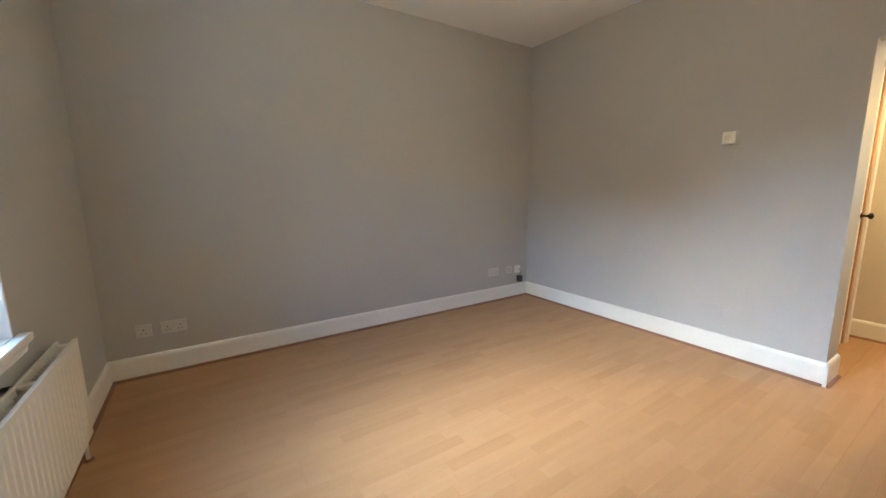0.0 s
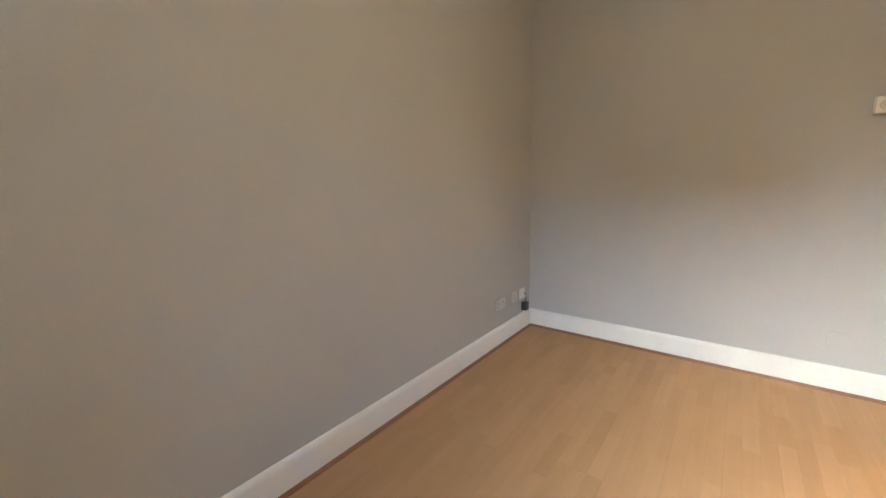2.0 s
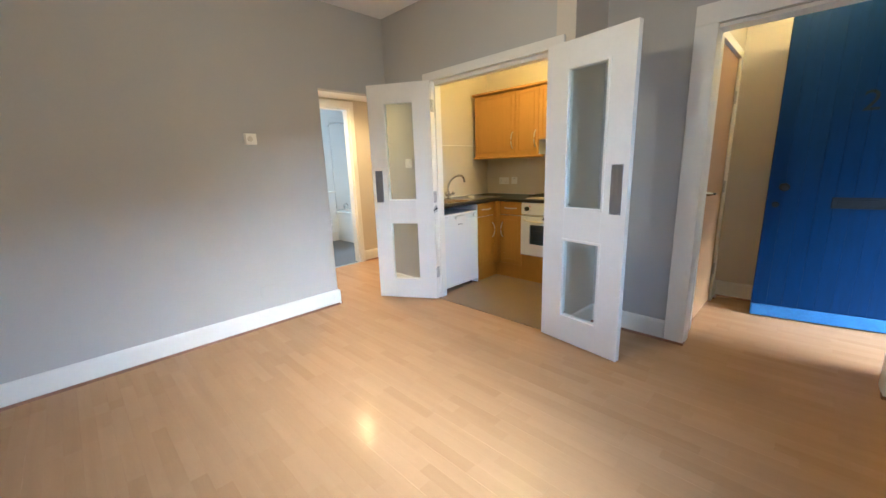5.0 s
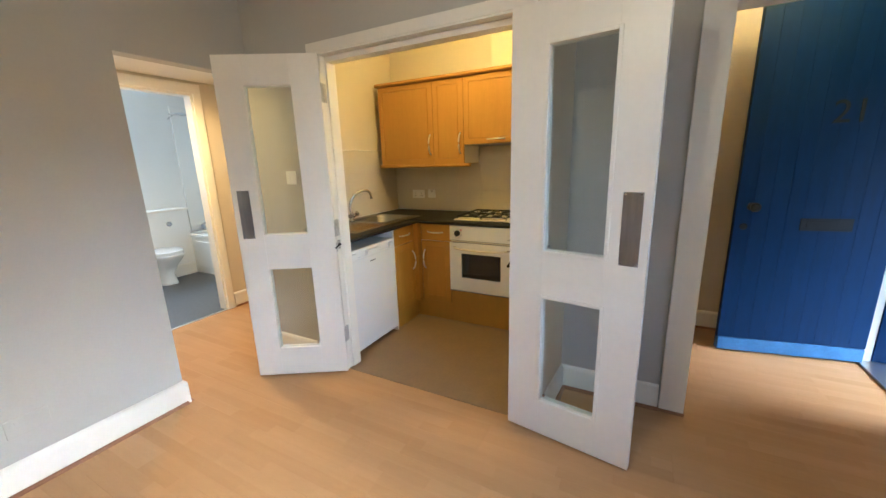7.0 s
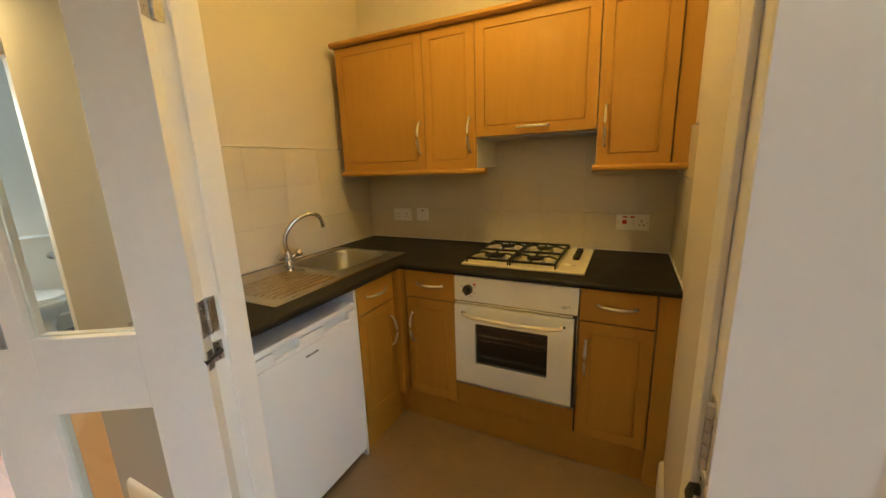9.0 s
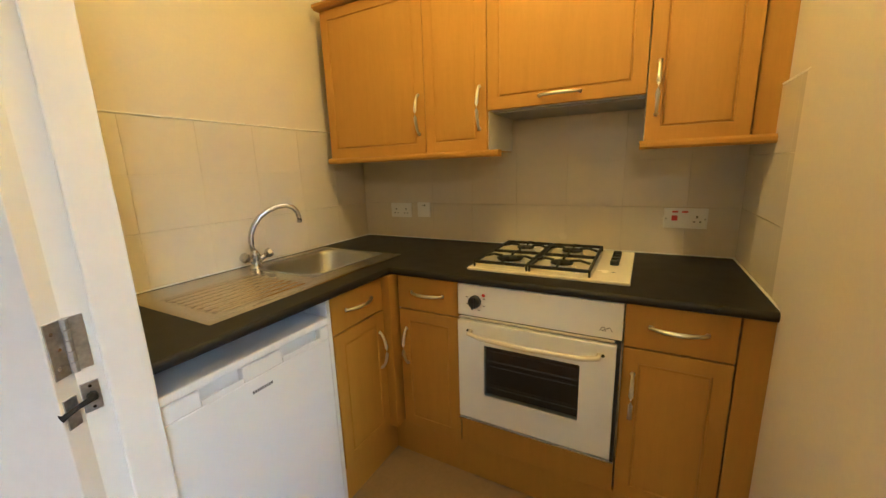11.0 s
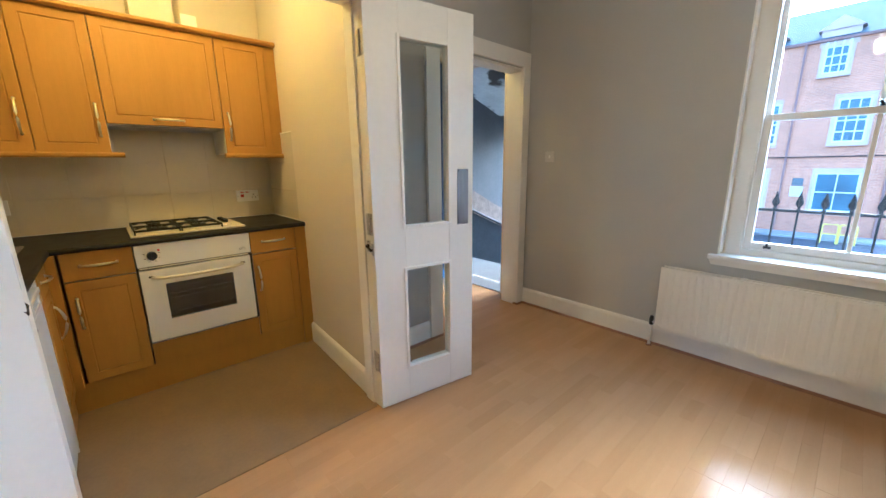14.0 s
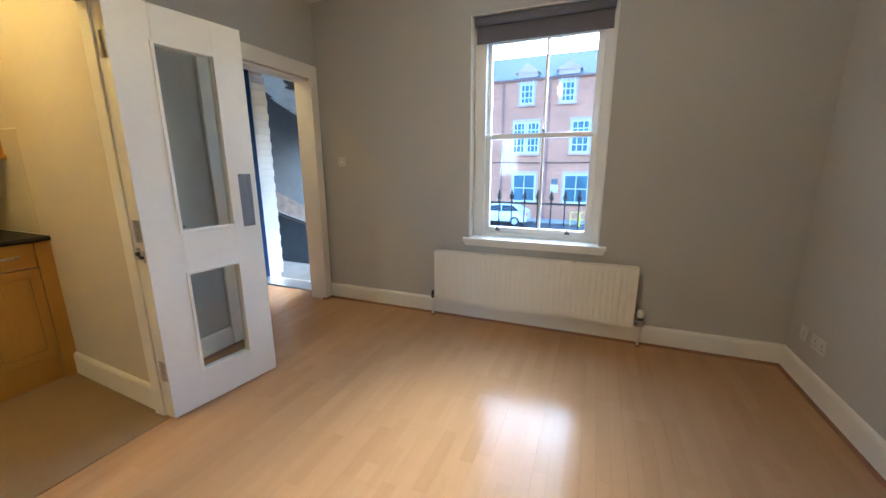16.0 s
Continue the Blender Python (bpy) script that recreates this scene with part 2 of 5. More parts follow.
def side_prism(pts, x0, x1):
    """A prism over a polygon in y, z between two x."""
    bm = bmesh.new()
    a = [bm.verts.new((x0, y, z)) for y, z in pts]
    b = [bm.verts.new((x1, y, z)) for y, z in pts]
    bm.faces.new(a)
    bm.faces.new(b[::-1])
    for i in range(len(pts)):
        j = (i + 1) % len(pts)
        bm.faces.new((a[i], a[j], b[j], b[i]))
    return bm


def structure(name, bm, material, label, category="", **kw):
    return tagged(part(name, bm, material, **kw), label, category or name.split("_")[0], kind="structure")

# ---- structure ----
H = 2.70
structure("wall_west", boxes((-0.2, 0, -0.55, 3.96, -0.1, H)), WALL, "grey-beige painted plaster wall with low sockets")
structure("wall_north", boxes((0, 2.52, 3.72, 3.96, -0.1, H), (2.52, 3.36, 3.72, 3.81, 1.995, H)), WALL, "grey-beige painted wall with an open passage to the hall")
structure("wall_kitchen_front", boxes((3.26, 3.36, 3.075, 3.72, -0.1, H), (3.26, 3.36, 1.853, 3.075, 2.04, H), (3.26, 3.36, 3.72, 3.84, -0.1, H), (3.26, 3.30, 3.84, 3.96, -0.1, 2.17)), WALL,
          "grey-beige wall with the double doorway to the kitchen")
structure("wall_kitchen_south", prism([(3.26, 1.72), (3.68, 1.69), (5.10, 1.62), (5.10, 1.742), (3.36, 1.853), (3.26, 1.853)], -0.1, H), CREAM, "cream painted wall beside the kitchen doorway")
structure("wall_kitchen_north", boxes((3.36, 5.1, 3.72, 3.84, -0.1, H)), CREAM, "cream painted kitchen wall with tiles above the worktop")
structure("wall_kitchen_east", boxes((4.915, 5.1, 1.70, 3.72, -0.1, H)), CREAM, "cream painted kitchen wall behind the cooker")
structure("wall_entrance", boxes((3.68, 3.80, 1.05, 1.69, -0.1, H), (3.68, 3.80, 0, 0.085, -0.1, H), (3.68, 3.80, 0.085, 1.05, 2.055, H)), WALL, "grey-beige wall with the doorway to the entrance lobby")
structure("wall_lobby_north", boxes((3.80, 4.02, 1.07, 1.20, -0.1, H), (4.79, 5.1, 1.07, 1.20, -0.1, H), (4.02, 4.79, 1.07, 1.20, 2.06, H), (4.0, 4.8, 1.20, 1.24, -0.1, H)), CREAM, "cream lobby wall with a cupboard door")
structure("wall_lobby_east", boxes((5.0, 5.1, -0.32, 1.07, -0.1, H)), CREAM, "cream painted lobby wall")
structure("wall_lobby_south", boxes((3.80, 3.93, -0.50, 0, -2.4, H), (4.86, 5.0, -0.50, 0, -2.4, H), (3.93, 4.86, -0.50, 0, 2.34, H), (3.93, 4.86, -0.50, 0, -2.4, -0.07)), CREAM, "thick outer wall at the front door")
structure("wall_south", boxes((-0.2, 1.19, -0.55, 0, -2.4, H), (2.20, 3.80, -0.55, 0, -2.4, H), (1.19, 2.20, -0.55, 0, -2.4, 0.68), (1.19, 2.20, -0.55, 0, 2.40, H)), WALL, "grey-beige outer wall with a deep sash window")
structure("wall_hall_west", boxes((2.28, 2.40, 3.96, 4.98, -0.1, 2.3)), CREAM, "cream painted hall wall")
structure("wall_hall_north", boxes((2.28, 2.83, 4.98, 5.08, -0.1, 2.65), (3.60, 5.3, 4.98, 5.08, -0.1, 2.65), (2.83, 3.60, 4.98, 5.08, 2.06, 2.65)), CREAM, "cream hall wall with the bathroom doorway")
structure("wall_hall_east", boxes((4.95, 5.1, 3.84, 4.98, -0.1, 2.3)), CREAM, "cream end wall of the hall")
structure("wall_bath_west", boxes((2.18, 2.28, 5.08, 7.13, -0.1, 2.65)), BATHW, "white bathroom wall")
structure("wall_bath_east", boxes((5.2, 5.3, 5.08, 7.13, -0.1, 2.65)), BATHW, "white bathroom wall by the tub")
structure("wall_bath_north", boxes((2.28, 3.02, 6.98, 7.2, -0.1, 2.65), (3.89, 5.2, 6.98, 7.2, -0.1, 2.65), (3.02, 3.89, 6.98, 7.2, -0.1, 0.93), (3.02, 3.89, 6.98, 7.2, 2.45, 2.65)), BATHW, "white bathroom wall with a frosted window")
structure("ceiling", boxes((-0.2, 3.80, -0.55, 3.96, H, H + 0.15)), CEIL, "white painted living room ceiling")
structure("ceiling_kitchen", boxes((3.36, 4.915, 1.70, 3.72, H - 0.02, H + 0.13)), CEIL, "white painted kitchen ceiling")
structure("ceiling_hall", boxes((2.40, 4.95, 3.96, 4.98, 2.17, 2.3), (3.30, 4.95, 3.84, 3.96, 2.17, 2.3), (2.52, 3.30, 3.81, 3.96, 2.17, 2.3)), CEIL, "low white hall ceiling with a downlight")
structure("ceiling_bath", boxes((2.28, 5.2, 5.08, 6.98, 2.6, 2.7)), CEIL, "white bathroom ceiling")
structure("ceiling_lobby", boxes((3.80, 5.0, 0, 1.07, H, H + 0.15)), CEIL, "white lobby ceiling")
structure("floor", boxes((-0.05, 3.70, -0.02, 3.75, -0.1, -0.004), (3.70, 5.05, -0.06, 1.10, -0.1, -0.004), (2.3, 5.0, 3.75, 5.0, -0.1, -0.004)), SUB, "beech laminate strip floor in light honey tones", "floor")
structure("floor_kitchen", boxes((3.262, 4.97, 1.66, 3.74, -0.003, 0.003)), VINYL, "beige mottled vinyl kitchen floor", "floor")
structure("floor_bath", boxes((2.2, 5.25, 4.985, 7.0, -0.1, 0.003)), BATHFL, "dark grey vinyl bathroom floor", "floor")
structure("threshold_bath", boxes((2.83, 3.60, 4.968, 4.99, 0, 0.007), bevel=0.002), SATIN, "thin metal threshold strip at the bathroom door", "threshold")
structure("threshold_kitchen", prism([(3.252, 1.885), (3.27, 1.885), (3.27, 3.045), (3.252, 3.045)], 0, 0.005, bevel=0.0015), VINYL, "thin edge strip between laminate and vinyl", "threshold")

# skirting boards with a rounded top, and the wooden bead at the floor


def skirting(a, b, side, mat_=WHITE, h=0.149, t=0.018, bead=True, z=0.0):
    """From a to b; side = +1: the room lies to the left of the way from a to b."""
    a, b = Vector((*a, 0)), Vector((*b, 0))
    d = (b - a).normalized()
    n = Vector((-d.y, d.x, 0)) * side
    prof = [(0, 0), (t, 0), (t, h - 0.022), (t * 0.8, h - 0.010), (t * 0.5, h - 0.003), (0.002, h), (0, h)]
    bm = bmesh.new()
    r = [[bm.verts.new(p + n * x + Vector((0, 0, z + y))) for x, y in prof] for p in (a, b)]
    k = len(prof)
    for i in range(k):
        bm.faces.new((r[0][i], r[0][(i + 1) % k], r[1][(i + 1) % k], r[1][i]))
    bm.faces.new(r[0])
    bm.faces.new(r[1][::-1])
    structure("baseboard", bm, mat_, "white painted skirting board with a rounded top", "baseboard")
    if bead:
        prof = [(t, 0.0), (t + 0.016, 0.0), (t + 0.014, 0.008), (t + 0.008, 0.014), (t, 0.016)]
        bm = bmesh.new()
        r = [[bm.verts.new(p + n * x + Vector((0, 0, z + y))) for x, y in prof] for p in (a, b)]
        k = len(prof)
        for i in range(k):
            bm.faces.new((r[0][i], r[0][(i + 1) % k], r[1][(i + 1) % k], r[1][i]))
        bm.faces.new(r[0])
        bm.faces.new(r[1][::-1])
        structure("trim", bm, BEAD, "brown wooden bead along the floor", "trim")


skirting((0, 0.0), (0, 3.72), -1)
skirting((0.0, 3.72), (2.52, 3.72), -1)
skirting((2.52, 3.702), (2.52, 3.96), -1)
skirting((3.26, 3.84), (3.26, 3.15), -1)
skirting((0.018, 0), (3.66, 0), 1)
skirting((3.68, 1.69), (3.68, 1.155), -1)
skirting((3.26, 1.72), (3.68, 1.69), -1)
skirting((3.37, 1.8524), (4.28, 1.7943), 1, bead=False, h=0.145, z=0.003)
skirting((3.68, 4.98), (4.95, 4.98), -1)
skirting((2.40, 4.98), (2.76, 4.98), -1)
skirting((4.86, 1.07), (5.0, 1.07), -1)
skirting((5.0, 1.07), (5.0, 0.0), -1)
skirting((2.28, 6.75), (4.28, 6.75), -1, bead=False, h=0.16)

# laminate boards: three strips wide, of staggered strip lengths, along the y axis
rnd = random.Random(5)
floor_ob = bpy.data.objects["floor"]


def board(x0, x1, y0, y1, strips=3):
    bm = bmesh.new()
    w = (x1 - x0) / strips
    for s in range(strips):
        cuts = [y0]
        y = y0 + rnd.uniform(0.08, 0.34)
        while y < y1 - 0.08:
            cuts.append(y)
            y += rnd.choice((0.26, 0.32, 0.38, 0.44))
        cuts.append(y1)
        for a, b in zip(cuts, cuts[1:]):
            g = 0.00015
            gx0, gx1 = (0.0005 if s == 0 else g), (0.0005 if s == strips - 1 else g)
            gy0, gy1 = (0.0005 if a == y0 else g), (0.0005 if b == y1 else g)
            X0, X1 = x0 + s * w, x0 + (s + 1) * w
            lo = [bm.verts.new((p, q, -0.0012)) for p, q in ((X0, a), (X1, a), (X1, b), (X0, b))]
            hi = [bm.verts.new((p, q, 0.0)) for p, q in ((X0 + gx0, a + gy0), (X1 - gx1, a + gy0), (X1 - gx1, b - gy1), (X0 + gx0, b - gy1))]
            bm.faces.new(hi)
            for i in range(4):
                bm.faces.new((lo[i], lo[(i + 1) % 4], hi[(i + 1) % 4], hi[i]))
    return part("floor_board", bm, FLOOR, floor_ob)


def boards():
    bw, first = 0.193, 0.05 - 0.193
    for k in range(27):
        x0, x1 = first + k * bw, first + (k + 1) * bw
        xm = (x0 + x1) / 2
        if xm > 5.02:
            break
        runs = [(-0.01, 3.73)] if xm < 2.36 else [(-0.01, 4.985)] if xm < 3.3 else [(-0.01, 1.72), (3.80, 4.985)] if xm < 3.7 else [(-0.05, 1.08), (3.80, 4.985)]
        x0, x1 = max(x0, -0.01), min(x1, 5.02)
        for y0, y1 in runs:
            y = y0 - rnd.uniform(0.1, 1.1)
            while y < y1 - 0.01:
                e = y + 1.288
                board(x0, x1, max(y, y0), min(e, y1))
                y = e


boards()

# ---- living room: window ----
win = thing("window_1", (0, 0, 0), 0, "white painted wooden sash window in a wide box frame", "window", kind="structure")
part("reveal_lining", boxes((2.193, 2.203, -0.085, 0.003, 0.722, 2.40), (1.187, 1.197, -0.085, 0.003, 0.722, 2.40), (1.197, 2.193, -0.085, 0.0, 2.393, 2.40), bevel=0.002, seg=1), WHITE, win)
for x0, x1 in ((2.110, 2.203), (1.187, 1.253)):
    part("box_frame", boxes((x0, x1, -0.26, -0.085, 0.68, 2.40), bevel=0.003), WHITE, win)
part("frame_head", boxes((1.253, 2.110, -0.26, -0.085, 2.285, 2.40), bevel=0.003), WHITE, win)
part("frame_sill", boxes((1.253, 2.110, -0.30, -0.10, 0.68, 0.758), bevel=0.004), WHITE, win)
part("staff_bead", boxes((2.098, 2.112, -0.098, -0.078, 0.758, 2.285), (1.251, 1.265, -0.098, -0.078, 0.758, 2.285), (1.265, 2.098, -0.098, -0.078, 2.275, 2.289), bevel=0.004), WHITE, win)
part("lower_sash", boxes((1.256, 1.300, -0.155, -0.115, 0.76, 1.552), (2.062, 2.107, -0.155, -0.115, 0.76, 1.552), (1.300, 2.062, -0.155, -0.115, 0.76, 0.802), (1.300, 2.062, -0.155, -0.115, 1.516, 1.552), (1.640, 1.660, -0.150, -0.120, 0.802, 1.516), bevel=0.003), WHITE, win)
part("upper_sash", boxes((1.256, 1.307, -0.205, -0.165, 1.518, 2.283), (2.077, 2.107, -0.205, -0.165, 1.518, 2.283), (1.307, 2.077, -0.205, -0.165, 2.232, 2.283), (1.307, 2.077, -0.205, -0.165, 1.518, 1.552), (1.645, 1.664, -0.200, -0.170, 1.552, 2.232), bevel=0.003), WHITE, win)
for nm, y, z0, z1 in (("lower_pane", -0.136, 0.797, 1.521), ("upper_pane", -0.186, 1.547, 2.237)):
    for x0, x1 in ((1.295, 1.645), (1.656, 2.080)):
        pane = part(nm, boxes((x0, x1, y - 0.002, y + 0.002, z0, z1)), WGLASS, win)
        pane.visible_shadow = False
part("sash_catch", tube([(1.65, -0.135, 1.552), (1.65, -0.135, 1.568), (1.662, -0.130, 1.582)], [0.013, 0.008, 0.007]), BLACK, win, "small dark metal sash catch")
for x in (1.425, 1.985):
    lift = part("sash_lift", boxes((x - 0.018, x + 0.018, -0.115, -0.110, 0.770, 0.786), bevel=0.002, seg=1), BLACK, win, "small dark sash lift hook")
    part("hook", tube([(x, -0.112, 0.778), (x, -0.094, 0.782), (x, -0.090, 0.806)], [0.008, 0.006, 0.007], seg=8), BLACK, lift)
sill = part("window_sill", boxes((1.187, 2.203, -0.105, 0.0, 0.68, 0.722), (1.135, 2.246, 0.0, 0.038, 0.690, 0.720), bevel=0.005), WHITE, win)
part("sill_apron", slope_prism([(1.155, 0.655), (2.226, 0.655), (2.240, 0.690), (1.141, 0.690)], 0.0, 0.022), WHITE, win)
part("cord_hook", boxes((1.197, 1.203, -0.06, -0.03, 1.36, 1.42), bevel=0.002), PLASTIC, win)
tagged(part("wall_patch", boxes((1.10, 2.34, 0.0, 0.004, 2.405, 2.44), bevel=0.001), WALL), "faint ridge of a boarded lintel above the window", "trim", kind="structure")

blind = thing("roller_blind", (1.695, -0.042, 2.385), 0, "dark grey fabric roller blind rolled up under the window head", "blind")
part("roll", tube([(-0.488, 0, -0.022), (0.488, 0, -0.022)], 0.032, seg=20), BLIND, blind, smooth=True)
part("hanging_fabric", boxes((-0.482, 0.482, -0.031, -0.028, -0.150, -0.02)), BLIND, blind)
part("bottom_bar", boxes((-0.482, 0.482, -0.036, -0.023, -0.168, -0.148), bevel=0.003), BLIND, blind)
for x in (-0.492, 0.489):
    part("bracket", boxes((x, x + 0.004, -0.035, 0.03, -0.06, 0.005)), PLASTIC, blind)
part("pull_chain", tube([(-0.487, 0.02, -0.05), (-0.487, 0.022, -0.55), (-0.487, 0.025, -1.02)], 0.0018, seg=6), PLASTIC, blind)

# ---- radiator ----
rad = thing("radiator", (1.695, 0.0, 0.0), 0, "long cream double panel radiator with fine vertical ribs under the window", "radiator")
RW = 0.785


def rad_panel(y0, y1):
    bm = bmesh.new()
    xs = []
    n = 36
    for i in range(n):
        x = -RW + 0.03 + i * (2 * RW - 0.06) / n
        p = (2 * RW - 0.06) / n
        xs += [(x, 0), (x + p * 0.52, 0), (x + p * 0.68, -0.0028), (x + p * 0.84, -0.0028)]
    xs = [(-RW, 0)] + xs + [(RW, 0)]
    zs = [(0.155, 0, 0), (0.175, 0, 0), (0.195, 0, 1), (0.565, 0, 1), (0.582, 0, 0), (0.600, 0, 0)]
    grid = [[bm.verts.new((x, y1 + d * k, z)) for x, d in xs] for z, _, k in zs]
    for r0, r1 in zip(grid, grid[1:]):
        for i in range(len(xs) - 1):
            bm.faces.new((r0[i], r0[i + 1], r1[i + 1], r1[i]))
    geom = bmesh.ops.extrude_face_region(bm, geom=bm.faces[:])["geom"]
    for v in geom:
        if isinstance(v, bmesh.types.BMVert):
            v.co.y = y0
    return bm


part("front_panel", rad_panel(0.083, 0.098), RADI, rad)
part("back_panel", boxes((-RW, RW, 0.028, 0.04, 0.155, 0.60), bevel=0.003), RADI, rad)
part("convector_fins", boxes(*[(-RW + 0.03 + i * 0.03, -RW + 0.032 + i * 0.03, 0.042, 0.08, 0.18, 0.575) for i in range(51)]), RADI, rad)
for x in (-RW + 0.012, RW - 0.012):
    part("end_pipe", tube([(x, 0.035, 0.575), (x, 0.09, 0.575)], 0.012), RADI, rad, smooth=True)
    part("end_pipe", tube([(x, 0.035, 0.185), (x, 0.09, 0.185)], 0.014), RADI, rad, smooth=True)
for x in (-0.35, 0.35):
    part("wall_bracket", boxes((x - 0.012, x + 0.012, 0.0, 0.085, 0.585, 0.597), (x - 0.012, x + 0.012, 0.0, 0.03, 0.20, 0.597)), RADI, rad)
part("supply_pipe", tube([(-RW - 0.045, 0.055, 0.0), (-RW - 0.045, 0.055, 0.16), (-RW - 0.045, 0.055, 0.19)], 0.0085), WHITE, rad, smooth=True)
part("valve_body", tube([(-RW - 0.045, 0.055, 0.155), (-RW - 0.045, 0.055, 0.205), (-RW - 0.045, 0.055, 0.215)], [0.016, 0.016, 0.010]), HINGE, rad, smooth=True)
part("valve_elbow", tube([(-RW - 0.045, 0.055, 0.19), (-RW, 0.055, 0.185)], 0.011), HINGE, rad)
part("valve_collar", lathe([(0.021, 0.205), (0.021, 0.225)], center=(-RW - 0.045, 0.055, 0)), BLACK, rad)
part("thermostat_head", lathe([(0.021, 0.225), (0.024, 0.232), (0.024, 0.265), (0.020, 0.278), (0.008, 0.282)], center=(-RW - 0.045, 0.055, 0)), PLASTIC, rad, "white thermostatic valve head", smooth=True)
part("supply_pipe", tube([(RW + 0.035, 0.055, 0.0), (RW + 0.035, 0.055, 0.19)], 0.0085), WHITE, rad, smooth=True)
part("lockshield_valve", tube([(RW + 0.035, 0.055, 0.16), (RW + 0.035, 0.055, 0.20), (RW + 0.035, 0.055, 0.225)], [0.014, 0.014, 0.011]), BLACK, rad)
part("valve_elbow", tube([(RW + 0.035, 0.055, 0.185), (RW, 0.055, 0.185)], 0.011), HINGE, rad)
for x in (-RW - 0.045, RW + 0.035):
    part("pipe_collar", lathe([(0.022, 0.0), (0.020, 0.006), (0.010, 0.009)], center=(x, 0.055, 0)), BEAD, rad)

# ---- kitchen doorway, its frame and two leaves ----
kf = thing("doorframe_kitchen", (0, 0, 0), 0, "white painted architrave and rebated lining of the double doorway", "door frame", kind="structure")
for dims in ((3.236, 3.26, 3.066, 3.145, 0, 2.04), (3.236, 3.26, 1.785, 1.864, 0, 2.04), (3.236, 3.26, 1.785, 3.145, 2.04, 2.098)):
    part("architrave", boxes(dims, bevel=0.004), WHITE, kf)
for dims in ((3.24, 3.365, 3.058, 3.076, 0, 2.03), (3.24, 3.365, 1.852, 1.872, 0, 2.03), (3.24, 3.365, 1.852, 3.076, 2.03, 2.045)):
    part("lining", boxes(dims, bevel=0.002), WHITE, kf)
for dims in ((3.292, 3.366, 3.046, 3.058, 0, 2.0), (3.292, 3.366, 1.872, 1.883, 0, 2.0), (3.292, 3.366, 1.872, 3.058, 2.0, 2.03)):
    part("door_stop", boxes(dims, bevel=0.003), WHITE, kf)
for z in (0.22, 0.958, 1.77):
    part("hinge_plate", boxes((3.246, 3.280, 3.0555, 3.058, z, z + 0.106)), HINGE, kf, "worn metal hinge plate")
    part("hinge_plate", boxes((3.236, 3.272, 1.872, 1.8745, z, z + 0.106)), HINGE, kf, "worn metal hinge plate")
for y, s in ((3.057, 1), (1.873, -1)):
    c = part("hook_plate", boxes((3.252, 3.280, y - 0.002, y + 0.002, 0.868, 0.928), bevel=0.001), HINGE, kf, "small dark metal cabin hook")
    part("hook", tube([(3.266, y - s * 0.002, 0.900), (3.264, y - s * 0.012, 0.900), (3.256, y - s * 0.017, 0.899), (3.238, y - s * 0.019, 0.895), (3.222, y - s * 0.019, 0.889), (3.214, y - s * 0.017, 0.886)], [0.009, 0.009, 0.006, 0.0045, 0.006, 0.009], seg=8), IRON, c)
    for z in (0.876, 0.920):
        part("screw", lathe([(0.003, y - 0.003), (0.003, y + 0.003)], 8, (3.266, 0, z), "y"), IRON, c)


